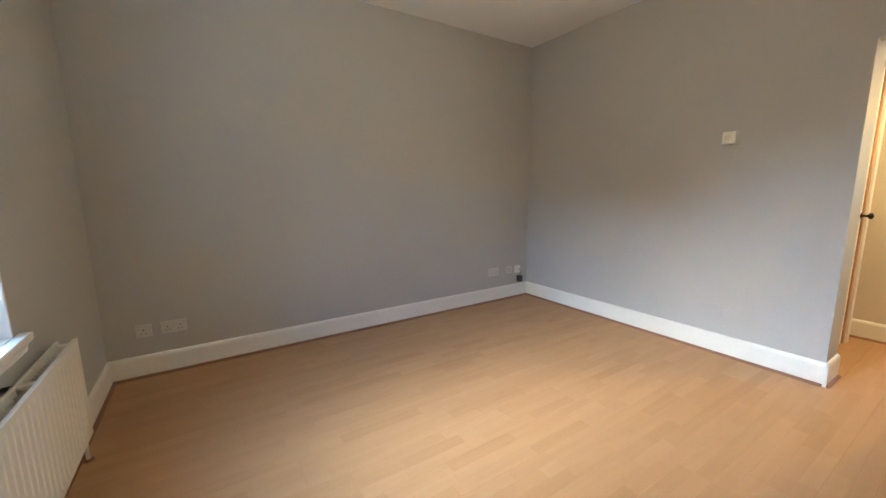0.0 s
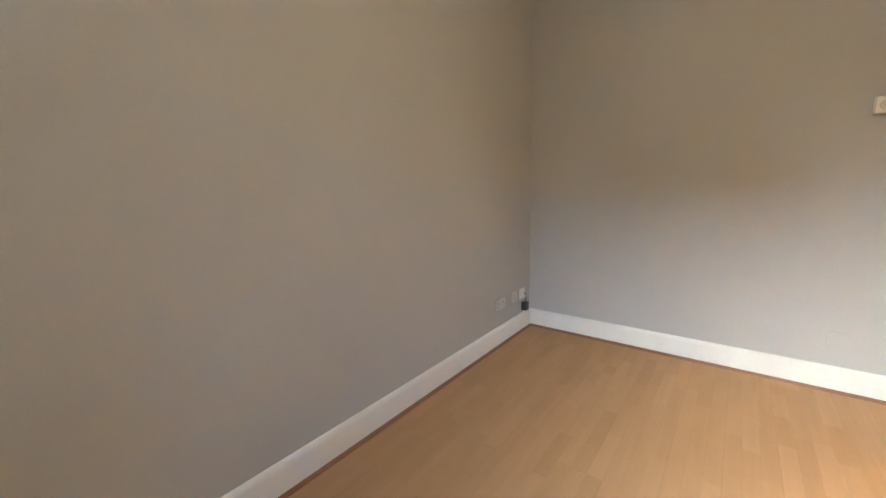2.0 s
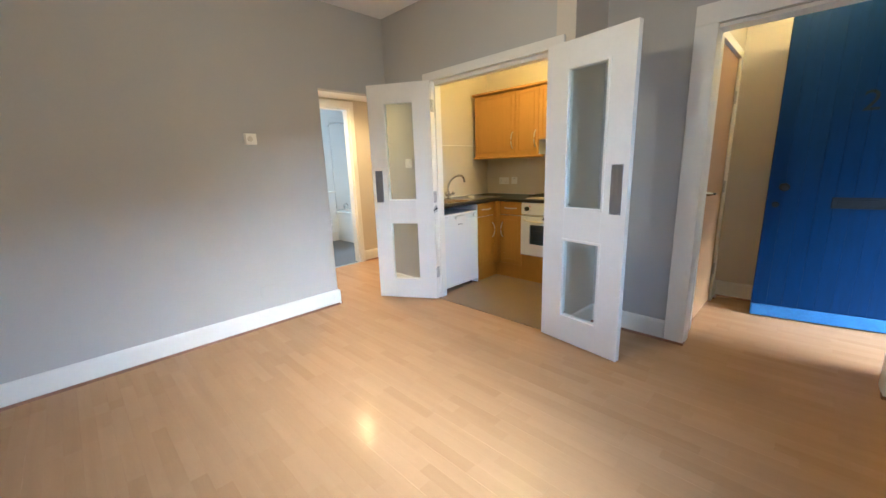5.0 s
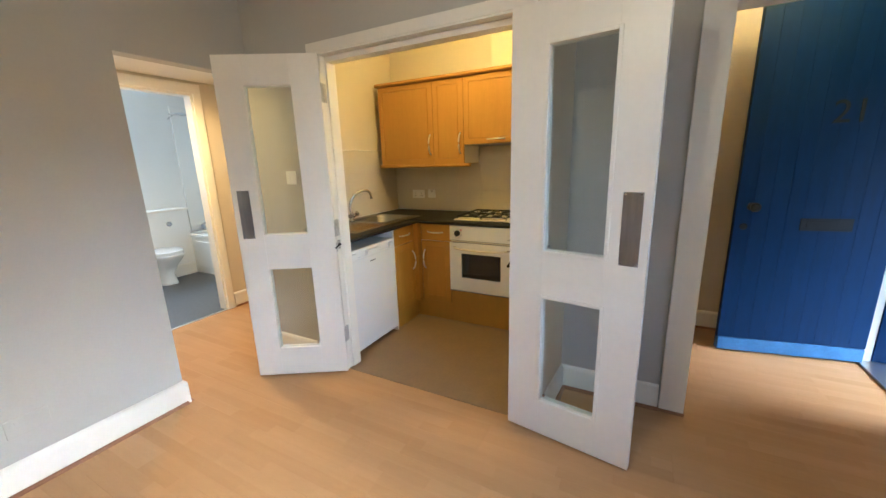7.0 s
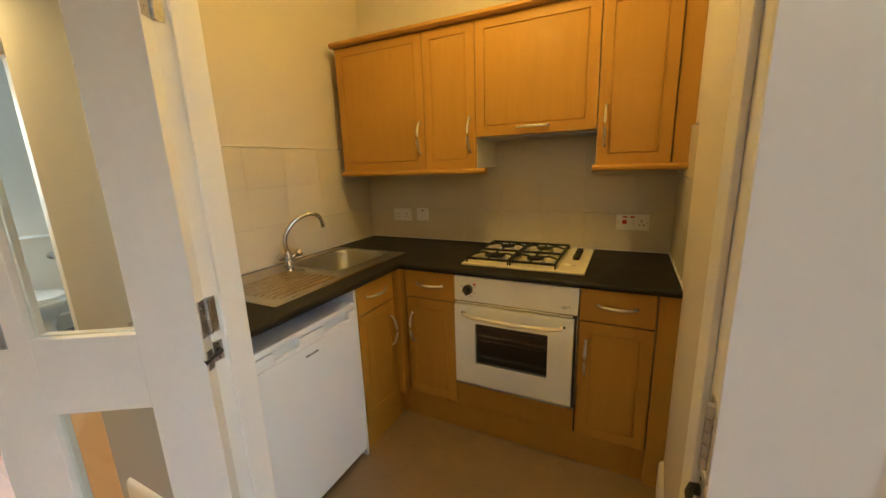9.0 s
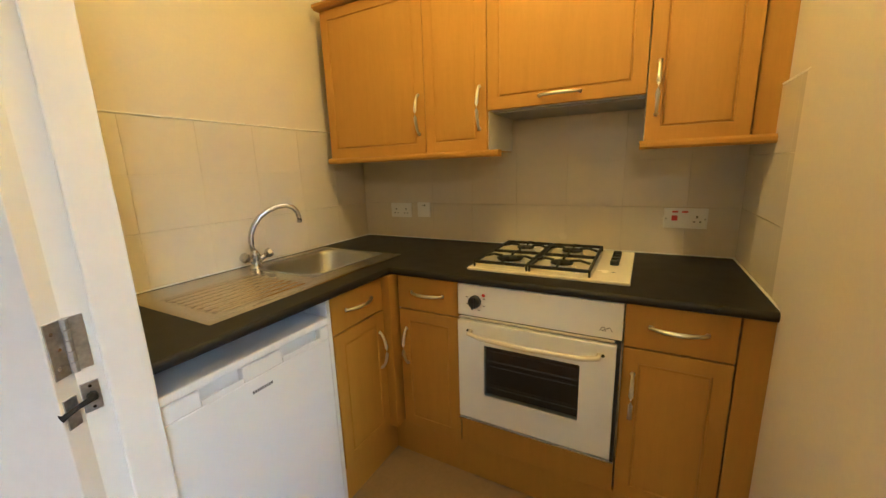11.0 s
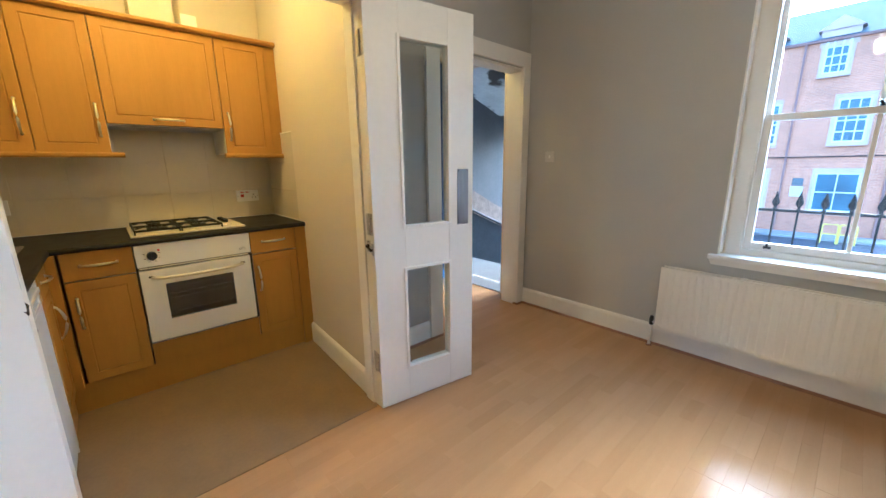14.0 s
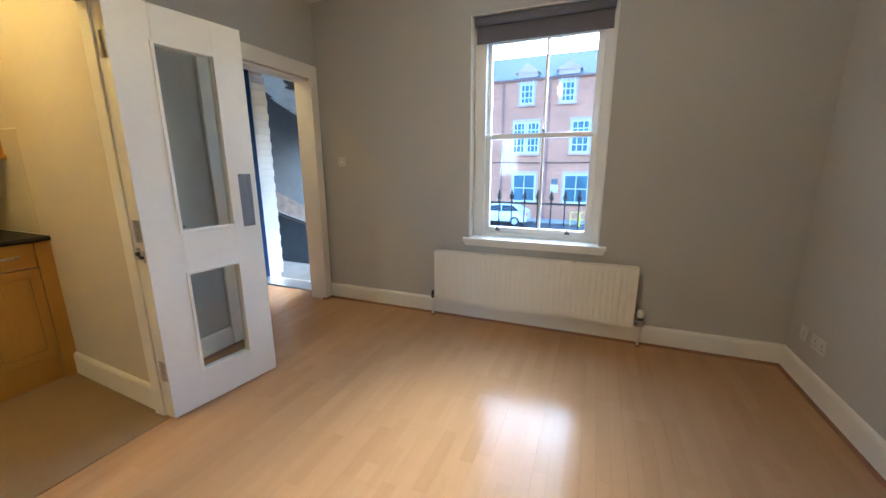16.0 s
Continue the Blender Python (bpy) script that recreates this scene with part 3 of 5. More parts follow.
def leaf(name, loc, rz, flip, beaded=(0, 1)):
    """A half-glazed leaf, u from the hinge along x, its outer face at y = 0, thickness towards flip."""
    t = 0.042 * flip
    ob = thing(name, loc, rz, "open white painted door leaf with two clear glass panels and a grey push plate", "door", "kitchen double doors", kind="structure")
    y0, y1 = sorted((0, t))
    W, Z, G0, G1 = 0.600, 2.022, 0.169, 0.440
    part("leaf_frame", boxes((0, G0, y0, y1, 0, Z), (G1, W, y0, y1, 0, Z), (G0, G1, y0, y1, 0, 0.195), (G0, G1, y0, y1, 0.752, 0.977), (G0, G1, y0, y1, 1.855, Z), bevel=0.0012, seg=1), WHITE, ob)
    for z0, z1 in ((0.195, 0.752), (0.977, 1.855)):
        p = part("pane", boxes((G0 - 0.004, G1 + 0.004, t / 2 - 0.002, t / 2 + 0.002, z0 - 0.004, z1 + 0.004)), GLASS, ob)
        p.visible_shadow = False
        b, d = 0.014, 0.006
        for face in beaded:
            a, c = (y0 - d, y0 + 0.018) if face == 0 else (y1 - 0.018, y1 + d)
            part("glazing_bead", boxes((G0 - 0.012, G0 + b * 0.3, a, c, z0 - 0.012, z1 + 0.012), (G1 - b * 0.3, G1 + 0.012, a, c, z0 - 0.012, z1 + 0.012), (G0 + b * 0.3, G1 - b * 0.3, a, c, z0 - 0.012, z0 + 0.004), (G0 + b * 0.3, G1 - b * 0.3, a, c, z1 - 0.004, z1 + 0.012), bevel=0.002, seg=1), WHITE, ob)
        part("screw_cap", lathe([(0.006, t / 2 - 0.006), (0.006, t / 2 + 0.006)], 10, (G0 + 0.02, 0, z0 + 0.022), "y"), CHROME, ob)
    for a, c in ((y0 - 0.002, y0), (y1, y1 + 0.002)):
        plate = part("push_plate", boxes((0.494, 0.568, a, c, 0.958, 1.258), bevel=0.0006, seg=1), PLATE, ob, "brushed metal push plate")
        for x, z in ((0.502, 0.966), (0.560, 0.966), (0.502, 1.250), (0.560, 1.250)):
            part("screw", lathe([(0.004, a - 0.0008), (0.004, c + 0.0008)], 8, (x, 0, z), "y"), CHROME, plate)
    for z in (0.21, 0.948, 1.76):
        h = part("hinge", boxes((-0.0025, 0.0, *sorted((t * 0.12, t * 0.92)), z, z + 0.106)), HINGE, ob, "worn metal butt hinge")
        for i in range(5):
            part("knuckle", lathe([(0.0065, z + 0.0005 + i * 0.0212), (0.0065, z + 0.0205 + i * 0.0212)], 10, (-0.005, t * 0.95, 0)), HINGE, h)
        for x in (0.02, 0.053, 0.086):
            part("screw", lathe([(0.0035, -0.0034), (0.0035, -0.002)], 8, (0, t * (0.35 if x != 0.053 else 0.55), z + x), "x"), CHROME, h)
    part("hook_plate", boxes((-0.0025, 0.0, *sorted((t * 0.15, t * 0.75)), 0.848, 0.906)), HINGE, ob, "small worn metal hook plate")
    return ob


leaf("door_1", (3.215, 3.035, 0.010), 120.7, -1, beaded=(0,))
leaf("door_2", (3.203, 1.880, 0.010), -99.0, 1)

# ---- entrance lobby: frame, cupboard door, front door ----
ef = thing("doorframe_entrance", (0, 0, 0), 0, "wide plain white architrave and lining of the lobby doorway", "door frame", kind="structure")
for dims in ((3.655, 3.68, 1.03, 1.15, 0, 2.06), (3.655, 3.68, 0.015, 0.105, 0, 2.06), (3.655, 3.68, 0.015, 1.15, 2.06, 2.175)):
    part("architrave", boxes(dims, bevel=0.004), WHITE, ef)
for dims in ((3.68, 3.81, 1.03, 1.05, 0, 2.06), (3.68, 3.84, 0.085, 0.105, 0, 2.06), (3.68, 3.81, 0.105, 1.03, 2.035, 2.06)):
    part("lining", boxes(dims, bevel=0.002), WHITE, ef)
part("plinth_block", boxes((3.648, 3.70, 0.02, 0.11, 0, 0.018), bevel=0.003), BEAD, ef)
part("plinth_block", boxes((3.648, 3.70, 1.025, 1.155, 0, 0.018), bevel=0.003), BEAD, ef)

cup = thing("door_3", (4.02, 1.075, 0.008), 0, "closed flush oak veneered cupboard door in the lobby", "door", kind="structure")
part("leaf", boxes((0.004, 0.766, 0.0, 0.04, 0, 2.045), bevel=0.002), OAKDOOR, cup)
part("door_frame", boxes((-0.06, 0.0, -0.022, 0.02, -0.008, 2.11), (0.77, 0.83, -0.022, 0.02, -0.008, 2.11), (0.0, 0.77, -0.022, 0.02, 2.05, 2.11), bevel=0.003), WHITE, cup)
part("lever_handle", tube([(0.07, 0.0, 1.02), (0.07, -0.05, 1.02), (0.09, -0.055, 1.02), (0.18, -0.05, 1.015)], [0.02, 0.009, 0.009, 0.008]), CHROME, cup)
for z in (0.25, 0.98, 1.7):
    part("hinge", tube([(0.768, -0.012, z), (0.768, -0.012, z + 0.10)], 0.008), HINGE, cup)

bd = thing("door_4", (4.80, -0.06, 0.012), 100.5, "open blue painted plank front door with house number, letter plate and worn bottom rail", "door", kind="structure")
PL = 0.84 / 9
for i in range(9):
    part("plank", boxes((0.0004 + i * PL, (i + 1) * PL - 0.0002, 0.0, 0.038, 0.095, 2.29), bevel=0.0007, seg=1), BLUE, bd)
part("backing", boxes((0.004, 0.838, -0.006, 0.006, 0.0, 2.29)), BLUE, bd)
part("bottom_rail", boxes((0.004, 0.838, 0.0, 0.046, 0.0, 0.093), bevel=0.006), BLUELT, bd, "scuffed lighter blue bottom rail")
lp = part("letter_plate", boxes((0.21, 0.48, 0.038, 0.046, 0.885, 0.965), bevel=0.003), LETTER, bd, "dull dark metal letter plate")
part("flap", boxes((0.24, 0.45, 0.046, 0.050, 0.905, 0.948), bevel=0.002), LETTER, lp)
part("door_knob", lathe([(0.026, 0.038), (0.026, 0.043), (0.011, 0.047), (0.011, 0.072), (0.026, 0.082), (0.030, 0.095), (0.024, 0.108), (0.008, 0.114)], 20, (0.755, 0, 1.04), "y"), IRON, bd, "dark round knob", smooth=True)
part("keyhole", lathe([(0.022, 0.038), (0.022, 0.044), (0.016, 0.047)], 16, (0.785, 0, 0.905), "y"), IRON, bd)


def text_part(body, size, m, mat_, parent, name, depth=0.002):
    cu = bpy.data.curves.new(name, "FONT")
    cu.body, cu.size, cu.extrude, cu.align_x = body, size, depth, "CENTER"
    tmp = bpy.data.objects.new(name, cu)
    scene.collection.objects.link(tmp)
    me = bpy.data.meshes.new_from_object(tmp.evaluated_get(bpy.context.evaluated_depsgraph_get()))
    bpy.data.objects.remove(tmp)
    me.transform(m)
    me.materials.clear()
    me.materials.append(mat_)
    ob = new(name, me)
    ob.parent = parent
    return ob


text_part("21", 0.19, pose(0.33, 0.041, 1.55, 90, 0, 180), LETTER, bd, "house_number")
ff = thing("doorframe_front", (0, 0, 0), 0, "white painted front door frame and toothed white brick jamb", "door frame", kind="structure")
part("frame", boxes((4.80, 4.86, -0.12, -0.06, 0, 2.34), (3.93, 3.99, -0.12, -0.06, 0, 2.34), (3.99, 4.80, -0.12, -0.06, 2.31, 2.34), bevel=0.003), WHITE, ff)
for i in range(29):
    d = 0.009 if i % 2 else 0.0
    part("brick", boxes((4.832 - d * 0.3, 4.865, -0.515 - d, -0.274, i * 0.079 + 0.004, i * 0.079 + 0.0818), bevel=0.002, seg=1), WHITE, ff)
part("door_sill", boxes((3.93, 4.86, -0.275, -0.05, -0.068, 0.012), bevel=0.004), SATIN, ff)
part("outer_rebate", boxes((4.795, 4.86, -0.272, -0.122, 0.014, 2.335), (3.932, 3.985, -0.272, -0.122, 0.014, 2.335), bevel=0.003), BLUE, ff, "blue painted outer rebate of the frame")

# ---- kitchen ----


def bow_handle(parent, a, b, out, r=0.0055, bow=0.026):
    """A bowed bar handle from a to b, standing out along the vector out."""
    a, b, o = Vector(a), Vector(b), Vector(out)
    pts, rad = [a - o * 0.001], [r * 1.6]
    n = 10
    for i in range(n + 1):
        k = i / n
        pts.append(a.lerp(b, k) + o * (0.006 + bow * math.sin(math.pi * k) ** 0.75))
        rad.append(r * (0.85 + 0.45 * math.sin(math.pi * k)))
    pts.append(b - o * 0.001)
    rad.append(r * 1.6)
    return part("handle", tube(pts, rad, seg=10), SATIN, parent, "bowed satin nickel handle", smooth=True)


def front(x0, x1, z0, z1, y=0.0, t=0.018, border=0.065, groove=True, deep=0.0050):
    """A door or drawer front with a routed panel groove; its face looks along -y."""
    bm = boxes((x0, x1, y, y + t, z0, z1), bevel=0.002, seg=1)
    if groove and min(x1 - x0, z1 - z0) > 2 * border + 0.03:
        bm.faces.ensure_lookup_table()
        f = min(bm.faces, key=lambda q: (round(q.calc_center_median().y, 4), -q.calc_area()))
        bmesh.ops.inset_individual(bm, faces=[f], thickness=border - 0.002, depth=0)
        bmesh.ops.inset_individual(bm, faces=[f], thickness=0.003, depth=-deep)
        bmesh.ops.inset_individual(bm, faces=[f], thickness=0.006, depth=0)
        bmesh.ops.inset_individual(bm, faces=[f], thickness=0.003, depth=deep * 0.8)
    return bm


def ring(x0, x1, z0, z1, a0, a1, c0, c1, y0, y1, bevel=0.002):
    """A flat frame round an opening (a0 to a1, c0 to c1)."""
    bm = bmesh.new()
    loops = []
    for y in (y0, y1):
        for X0, X1, Z0, Z1 in ((x0, x1, z0, z1), (a0, a1, c0, c1)):
            loops.append([bm.verts.new(p) for p in ((X0, y, Z0), (X1, y, Z0), (X1, y, Z1), (X0, y, Z1))])
    for p, q in ((0, 1), (2, 3), (0, 2), (1, 3)):
        for i in range(4):
            j = (i + 1) % 4
            bm.faces.new((loops[p][i], loops[p][j], loops[q][j], loops[q][i]))
    bmesh.ops.recalc_face_normals(bm, faces=bm.faces[:])
    if bevel:
        sharp = [e for e in bm.edges if len(e.link_faces) == 2 and e.calc_face_angle(0) > 0.5]
        bmesh.ops.bevel(bm, geom=sharp, offset=bevel, segments=2, affect="EDGES")
    return bm


def base_unit(loc, rz, w, depth, label, handle_side, top=0.875):
    u = thing("base_cabinet", loc, rz, label, "cabinet", "kitchen base cabinets")
    part("body", boxes((0.001, w - 0.001, 0.02, depth, 0.165, top)), CARC, u)
    d = part("drawer_front", front(0.002, w - 0.002, 0.733, 0.880, groove=False), BEECH, u)
    c = w / 2
    bow_handle(d, (c - 0.072, 0, 0.808), (c + 0.072, 0, 0.808), (0, -1, 0), bow=0.022)
    d = part("door", front(0.002, w - 0.002, 0.170, 0.727, deep=0.0032), BEECH, u)
    x = 0.035 if handle_side < 0 else w - 0.035
    bow_handle(d, (x, 0, 0.48), (x, 0, 0.64), (0, -1, 0))
    return u


FX = 4.268  # plane of the east fronts
base_unit((FX, 3.040, 0), -90, 0.289, 0.62, "narrow beech base cabinet with drawer beside the oven", -1)
base_unit((FX, 2.163, 0), -90, 0.294, 0.62, "narrow beech base cabinet with drawer at the wall end", -1)
base_unit((3.925, 3.085, 0), 0, 0.294, 0.61, "narrow beech base cabinet with drawer under the sink", 1, 0.73)
tagged(part("corner_post", boxes((4.222, 4.29, 3.050, 3.11, 0.165, 0.88), bevel=0.003), BEECH), "beech corner post between the two cabinet runs", "post")
tagged(part("end_filler", boxes((FX, FX + 0.02, 1.765, 1.867, 0.0, 0.88), bevel=0.002), BEECH), "beech filler panel beside the kitchen wall", "panel")
for dims in ((FX + 0.02, FX + 0.036, 1.81, 3.12, 0.003, 0.163), (3.925, FX + 0.02, 3.105, 3.121, 0.003, 0.163)):
    tagged(part("plinth", boxes(dims, bevel=0.002), BEECH), "beech plinth below the base cabinets", "plinth", "kitchen plinths")
tagged(part("fridge_side_panel", boxes((3.908, 3.924, 3.09, 3.70, 0.003, 0.87)), CARC), "white panel between fridge and cabinet", "panel")

# oven under the hob
ov = thing("oven", (FX, 2.748, 0), -90, "white built-in electric oven with dark glass window under the hob", "oven")
part("body", boxes((0.01, 0.575, 0.02, 0.55, 0.30, 0.86)), BLACK, ov)
part("control_panel", boxes((0.0, 0.583, -0.012, 0.02, 0.752, 0.878), bevel=0.005), APPL, ov)
kn = part("knob", lathe([(0.024, -0.012), (0.024, -0.030), (0.021, -0.036)], 24, (0.075, 0, 0.815), "y"), BLACK, ov, "black round knob")
part("grip", boxes((0.071, 0.079, -0.046, -0.034, 0.792, 0.838), bevel=0.002), BLACK, kn)
part("indicator_light", lathe([(0.0065, -0.012), (0.0065, -0.015)], 12, (0.108, 0, 0.842), "y"), RED, ov)
for k in range(6):
    a = math.radians(-200 + k * 44)
    x, z = 0.075 + 0.037 * math.cos(a), 0.815 + 0.037 * math.sin(a)
    part("dial_mark", boxes((x - 0.005, x + 0.005, -0.0125, -0.012, z - 0.0015, z + 0.0015)), GREYINK, ov)
part("maker_mark", tube([(0.515, -0.0126, 0.778), (0.521, -0.0126, 0.790), (0.529, -0.0126, 0.790), (0.533, -0.0126, 0.778), (0.521, -0.0126, 0.778), (0.545, -0.0126, 0.792), (0.552, -0.0126, 0.778)], 0.0013, seg=6), GREYINK, ov)
# Solid black strip paints the shade in the gap above the oven door.
part("vent_gap_shade", boxes((0.004, 0.580, -0.006, 0.0, 0.738, 0.752)), BLACK, ov)
part("top_trim", boxes((0.010, 0.562, -0.016, -0.006, 0.742, 0.749), bevel=0.002), IVORY, ov)
dr = part("door", ring(0.004, 0.569, 0.316, 0.735, 0.112, 0.460, 0.432, 0.645, -0.026, 0.0), APPL, ov)
part("door_glass", boxes((0.110, 0.462, -0.022, -0.018, 0.430, 0.647)), glass_mat("oven_window_glass", (0.66, 0.67, 0.68), gloss=1.2), dr, "dark oven window")
part("door_cavity", boxes((0.10, 0.48, 0.012, 0.018, 0.40, 0.66)), OVENGLASS, ov)
for z in (0.455, 0.535, 0.60):
    part("rack_runner", boxes((0.12, 0.465, 0.004, 0.010, z, z + 0.012)), OVENGLASS, ov)
for z in (0.47, 0.58):
    part("oven_rack", tube([(0.12, -0.010, z), (0.465, -0.010, z)], 0.0035, seg=6), CHROME, ov)
part("door_handle", tube([(0.06, -0.026, 0.697), (0.06, -0.052, 0.697), (0.11, -0.060, 0.689), (0.295, -0.063, 0.684), (0.47, -0.060, 0.689), (0.518, -0.052, 0.697), (0.518, -0.026, 0.697)], 0.0085, seg=10), IVORY, dr, "ivory bar handle", smooth=True)
for x in (0.048, 0.530):
    part("handle_screw", lathe([(0.006, -0.026), (0.006, -0.028)], 10, (x, 0, 0.697), "y"), BLACK, dr)
# The dark of the gap beside the door, painted as a black strip.
part("side_gap_shade", boxes((0.571, 0.581, -0.006, 0.02, 0.316, 0.738)), BLACK, ov)
part("side_trim", boxes((0.581, 0.585, -0.022, 0.02, 0.312, 0.748), bevel=0.001), CHROME, ov)
part("bottom_trim", boxes((0.002, 0.581, -0.030, 0.0, 0.307, 0.314), bevel=0.002), CHROME, ov)
tagged(part("oven_filler_panel", boxes((FX, FX + 0.018, 2.166, 2.747, 0.168, 0.303), bevel=0.002), BEECH), "beech panel under the built-in oven", "panel")

# worktop: one L with rolled front edges, cut out for the bowl
BX0, BX1, BY0, BY1 = 4.015, 4.455, 3.26, 3.62
wt = bmesh.new()


def nose(bm, a, b, out, zc=0.894, r=0.0145):
    """The rolled front edge of the worktop."""
    a, b, o = Vector((*a, zc)), Vector((*b, zc)), Vector((*out, 0))
    prof = [o * (r * math.sin(k)) + Vector((0, 0, r * math.cos(k))) for k in (math.pi * i / 8 for i in range(9))]
    rows = [[bm.verts.new(p + q) for q in prof] for p in (a, b)]
    for i in range(8):
        bm.faces.new((rows[0][i], rows[0][i + 1], rows[1][i + 1], rows[1][i]))
    bm.faces.new(rows[0])
    bm.faces.new(rows[1][::-1])


def slab(bm, xs, ys, z0, z1, filled):
    """One welded slab over the filled cells of a grid."""
    v = {}

    def at(i, k, z):
        if (i, k, z) not in v:
            v[i, k, z] = bm.verts.new((xs[i], ys[k], z))
        return v[i, k, z]
    cells = {(i, k) for i in range(len(xs) - 1) for k in range(len(ys) - 1) if filled(i, k)}
    for i, k in cells:
        q = ((i, k), (i + 1, k), (i + 1, k + 1), (i, k + 1))
        bm.faces.new([at(a, b, z1) for a, b in q])
        bm.faces.new([at(a, b, z0) for a, b in reversed(q)])
        for s, (di, dk) in enumerate(((0, -1), (1, 0), (0, 1), (-1, 0))):
            if (i + di, k + dk) not in cells:
                a, b = q[s], q[(s + 1) % 4]
                bm.faces.new((at(*a, z0), at(*b, z0), at(*b, z1), at(*a, z1)))


slab(wt, (3.368, BX0, 4.262, BX1, 4.915), (1.780, 3.075, BY0, BY1, 3.72), 0.8795, 0.9085,
     lambda i, k: (i >= 2 if k == 0 else not (k == 2 and i in (1, 2))))
wt = tagged(part("worktop", wt, WORKTOP), "dark charcoal laminate worktop in an L with rolled front edge", "worktop")
for a, b, o in (((4.262, 1.780), (4.262, 3.075), (-1, 0)), ((3.368, 3.075), (4.262, 3.075), (0, -1))):
    edge = bmesh.new()
    nose(edge, a, b, o)
    part("front_edge", edge, WORKTOP, wt)
tagged(part("worktop_sealant", boxes((4.26, 4.910, 1.7885, 1.795, 0.9085, 0.913), (4.904, 4.910, 1.781, 3.709, 0.9085, 0.913), (3.39, 4.904, 3.703, 3.709, 0.9085, 0.913)), PLASTIC), "white sealant bead along the worktop", "sealant")

# inset sink with a ribbed drainer
sk = thing("sink", (3.555, 3.16, 0.9085), 0, "stainless steel inset sink with bowl and ribbed drainer", "sink")
SW, SD = 0.93, 0.52
bx0, bx1, by0, by1 = BX0 - 3.555, BX1 - 3.555, BY0 - 3.16, BY1 - 3.16


def sink_top():
    bm = bmesh.new()
    xs = sorted({0, 0.012, 0.022, SW - 0.022, SW - 0.012, SW, bx0, bx0 + 0.012, bx1 - 0.012, bx1} | {round(0.05 + i * 0.01, 3) for i in range(37)})
    ys = sorted({0, 0.012, 0.022, SD - 0.022, SD - 0.012, SD, by0, by0 + 0.012, by1 - 0.012, by1} | {round(0.055 + i * 0.00375, 5) for i in range(91)})

    def z(x, y):
        e = min(x, y, SW - x, SD - y)
        h = 0.0015 if e < 0.001 else 0.006 if e < 0.0125 else 0.0035
        if 0.05 <= x <= 0.40 and 0.055 <= y <= 0.395:
            ridge = 0.0058 * max(0.0, math.sin(2 * math.pi * (y - 0.055) / 0.0375)) ** 2
            fade = min(1, (x - 0.05) / 0.02, (0.40 - x) / 0.02)
            h += ridge * fade - 0.002 * fade
        return h
    v = {(x, y): bm.verts.new((x, y, z(x, y))) for x in xs for y in ys}
    for a, b in zip(xs, xs[1:]):
        for c, d in zip(ys, ys[1:]):
            if not (a >= bx0 - 1e-6 and b <= bx1 + 1e-6 and c >= by0 - 1e-6 and d <= by1 + 1e-6):
                bm.faces.new((v[a, c], v[b, c], v[b, d], v[a, d]))
    return bm


part("drainer", sink_top(), STEEL, sk, smooth=True)


def bowl():
    bm = bmesh.new()
    rings = []
    cx, cy, hx, hy = (bx0 + bx1) / 2, (by0 + by1) / 2, (bx1 - bx0) / 2, (by1 - by0) / 2
    for inset, z, rc in ((-0.008, 0.0046, 0.012), (0.003, 0.0048, 0.085), (0.009, 0.001, 0.09), (0.014, -0.012, 0.09), (0.024, -0.11, 0.09), (0.045, -0.138, 0.085), (0.09, -0.146, 0.06)):
        a, b, ring = hx - inset, hy - inset, []
        for sx, sy, a0 in ((1, 1, 0), (-1, 1, 90), (-1, -1, 180), (1, -1, 270)):
            for i in range(7):
                k = math.radians(a0 + i * 15)
                ring.append(bm.verts.new((cx + sx * (a - rc) + rc * math.cos(k), cy + sy * (b - rc) + rc * math.sin(k), z)))
        rings.append(ring)
    for r0, r1 in zip(rings, rings[1:]):
        for i in range(28):
            bm.faces.new((r0[i], r0[(i + 1) % 28], r1[(i + 1) % 28], r1[i]))
    bm.faces.new(rings[-1])
    return bm


part("bowl", bowl(), BOWLST, sk, smooth=True)
part("waste", lathe([(0.04, -0.1465), (0.042, -0.143), (0.03, -0.1445)], 24, ((bx0 + bx1) / 2, (by0 + by1) / 2, 0)), CHROME, sk)

tap = thing("mixer_tap", (4.022, 3.608, 0.912), 0, "chrome kitchen mixer tap with swan neck spout", "tap")
part("tap_base", lathe([(0.027, 0), (0.027, 0.006), (0.020, 0.012), (0.019, 0.05), (0.022, 0.06), (0.016, 0.072), (0.013, 0.08)]), CHROME, tap, smooth=True)
sp = [(0.86 * d, -0.5 * d, z) for d, z in ((0, 0.06), (-0.006, 0.09), (-0.008, 0.12), (-0.002, 0.155), (0.014, 0.19), (0.04, 0.222), (0.075, 0.246), (0.115, 0.26), (0.15, 0.262), (0.176, 0.252), (0.192, 0.232), (0.199, 0.205), (0.200, 0.182))]
part("spout", tube(sp, [0.0115] * (len(sp) - 1) + [0.012], seg=12, side=(0, 1, 0.01)), CHROME, tap, smooth=True)
for s in (-1, 1):
    h = part("tap_handle", tube([(s * 0.012, -0.004, 0.035), (s * 0.045, -0.014, 0.052)], [0.014, 0.012], seg=12), CHROME, tap, smooth=True)
    part("handle_grip", tube([(s * 0.043, -0.013, 0.051), (s * 0.052, -0.016, 0.056), (s * 0.066, -0.020, 0.064), (s * 0.070, -0.021, 0.066)], [0.012, 0.022, 0.021, 0.010], seg=8), CHROME, h)

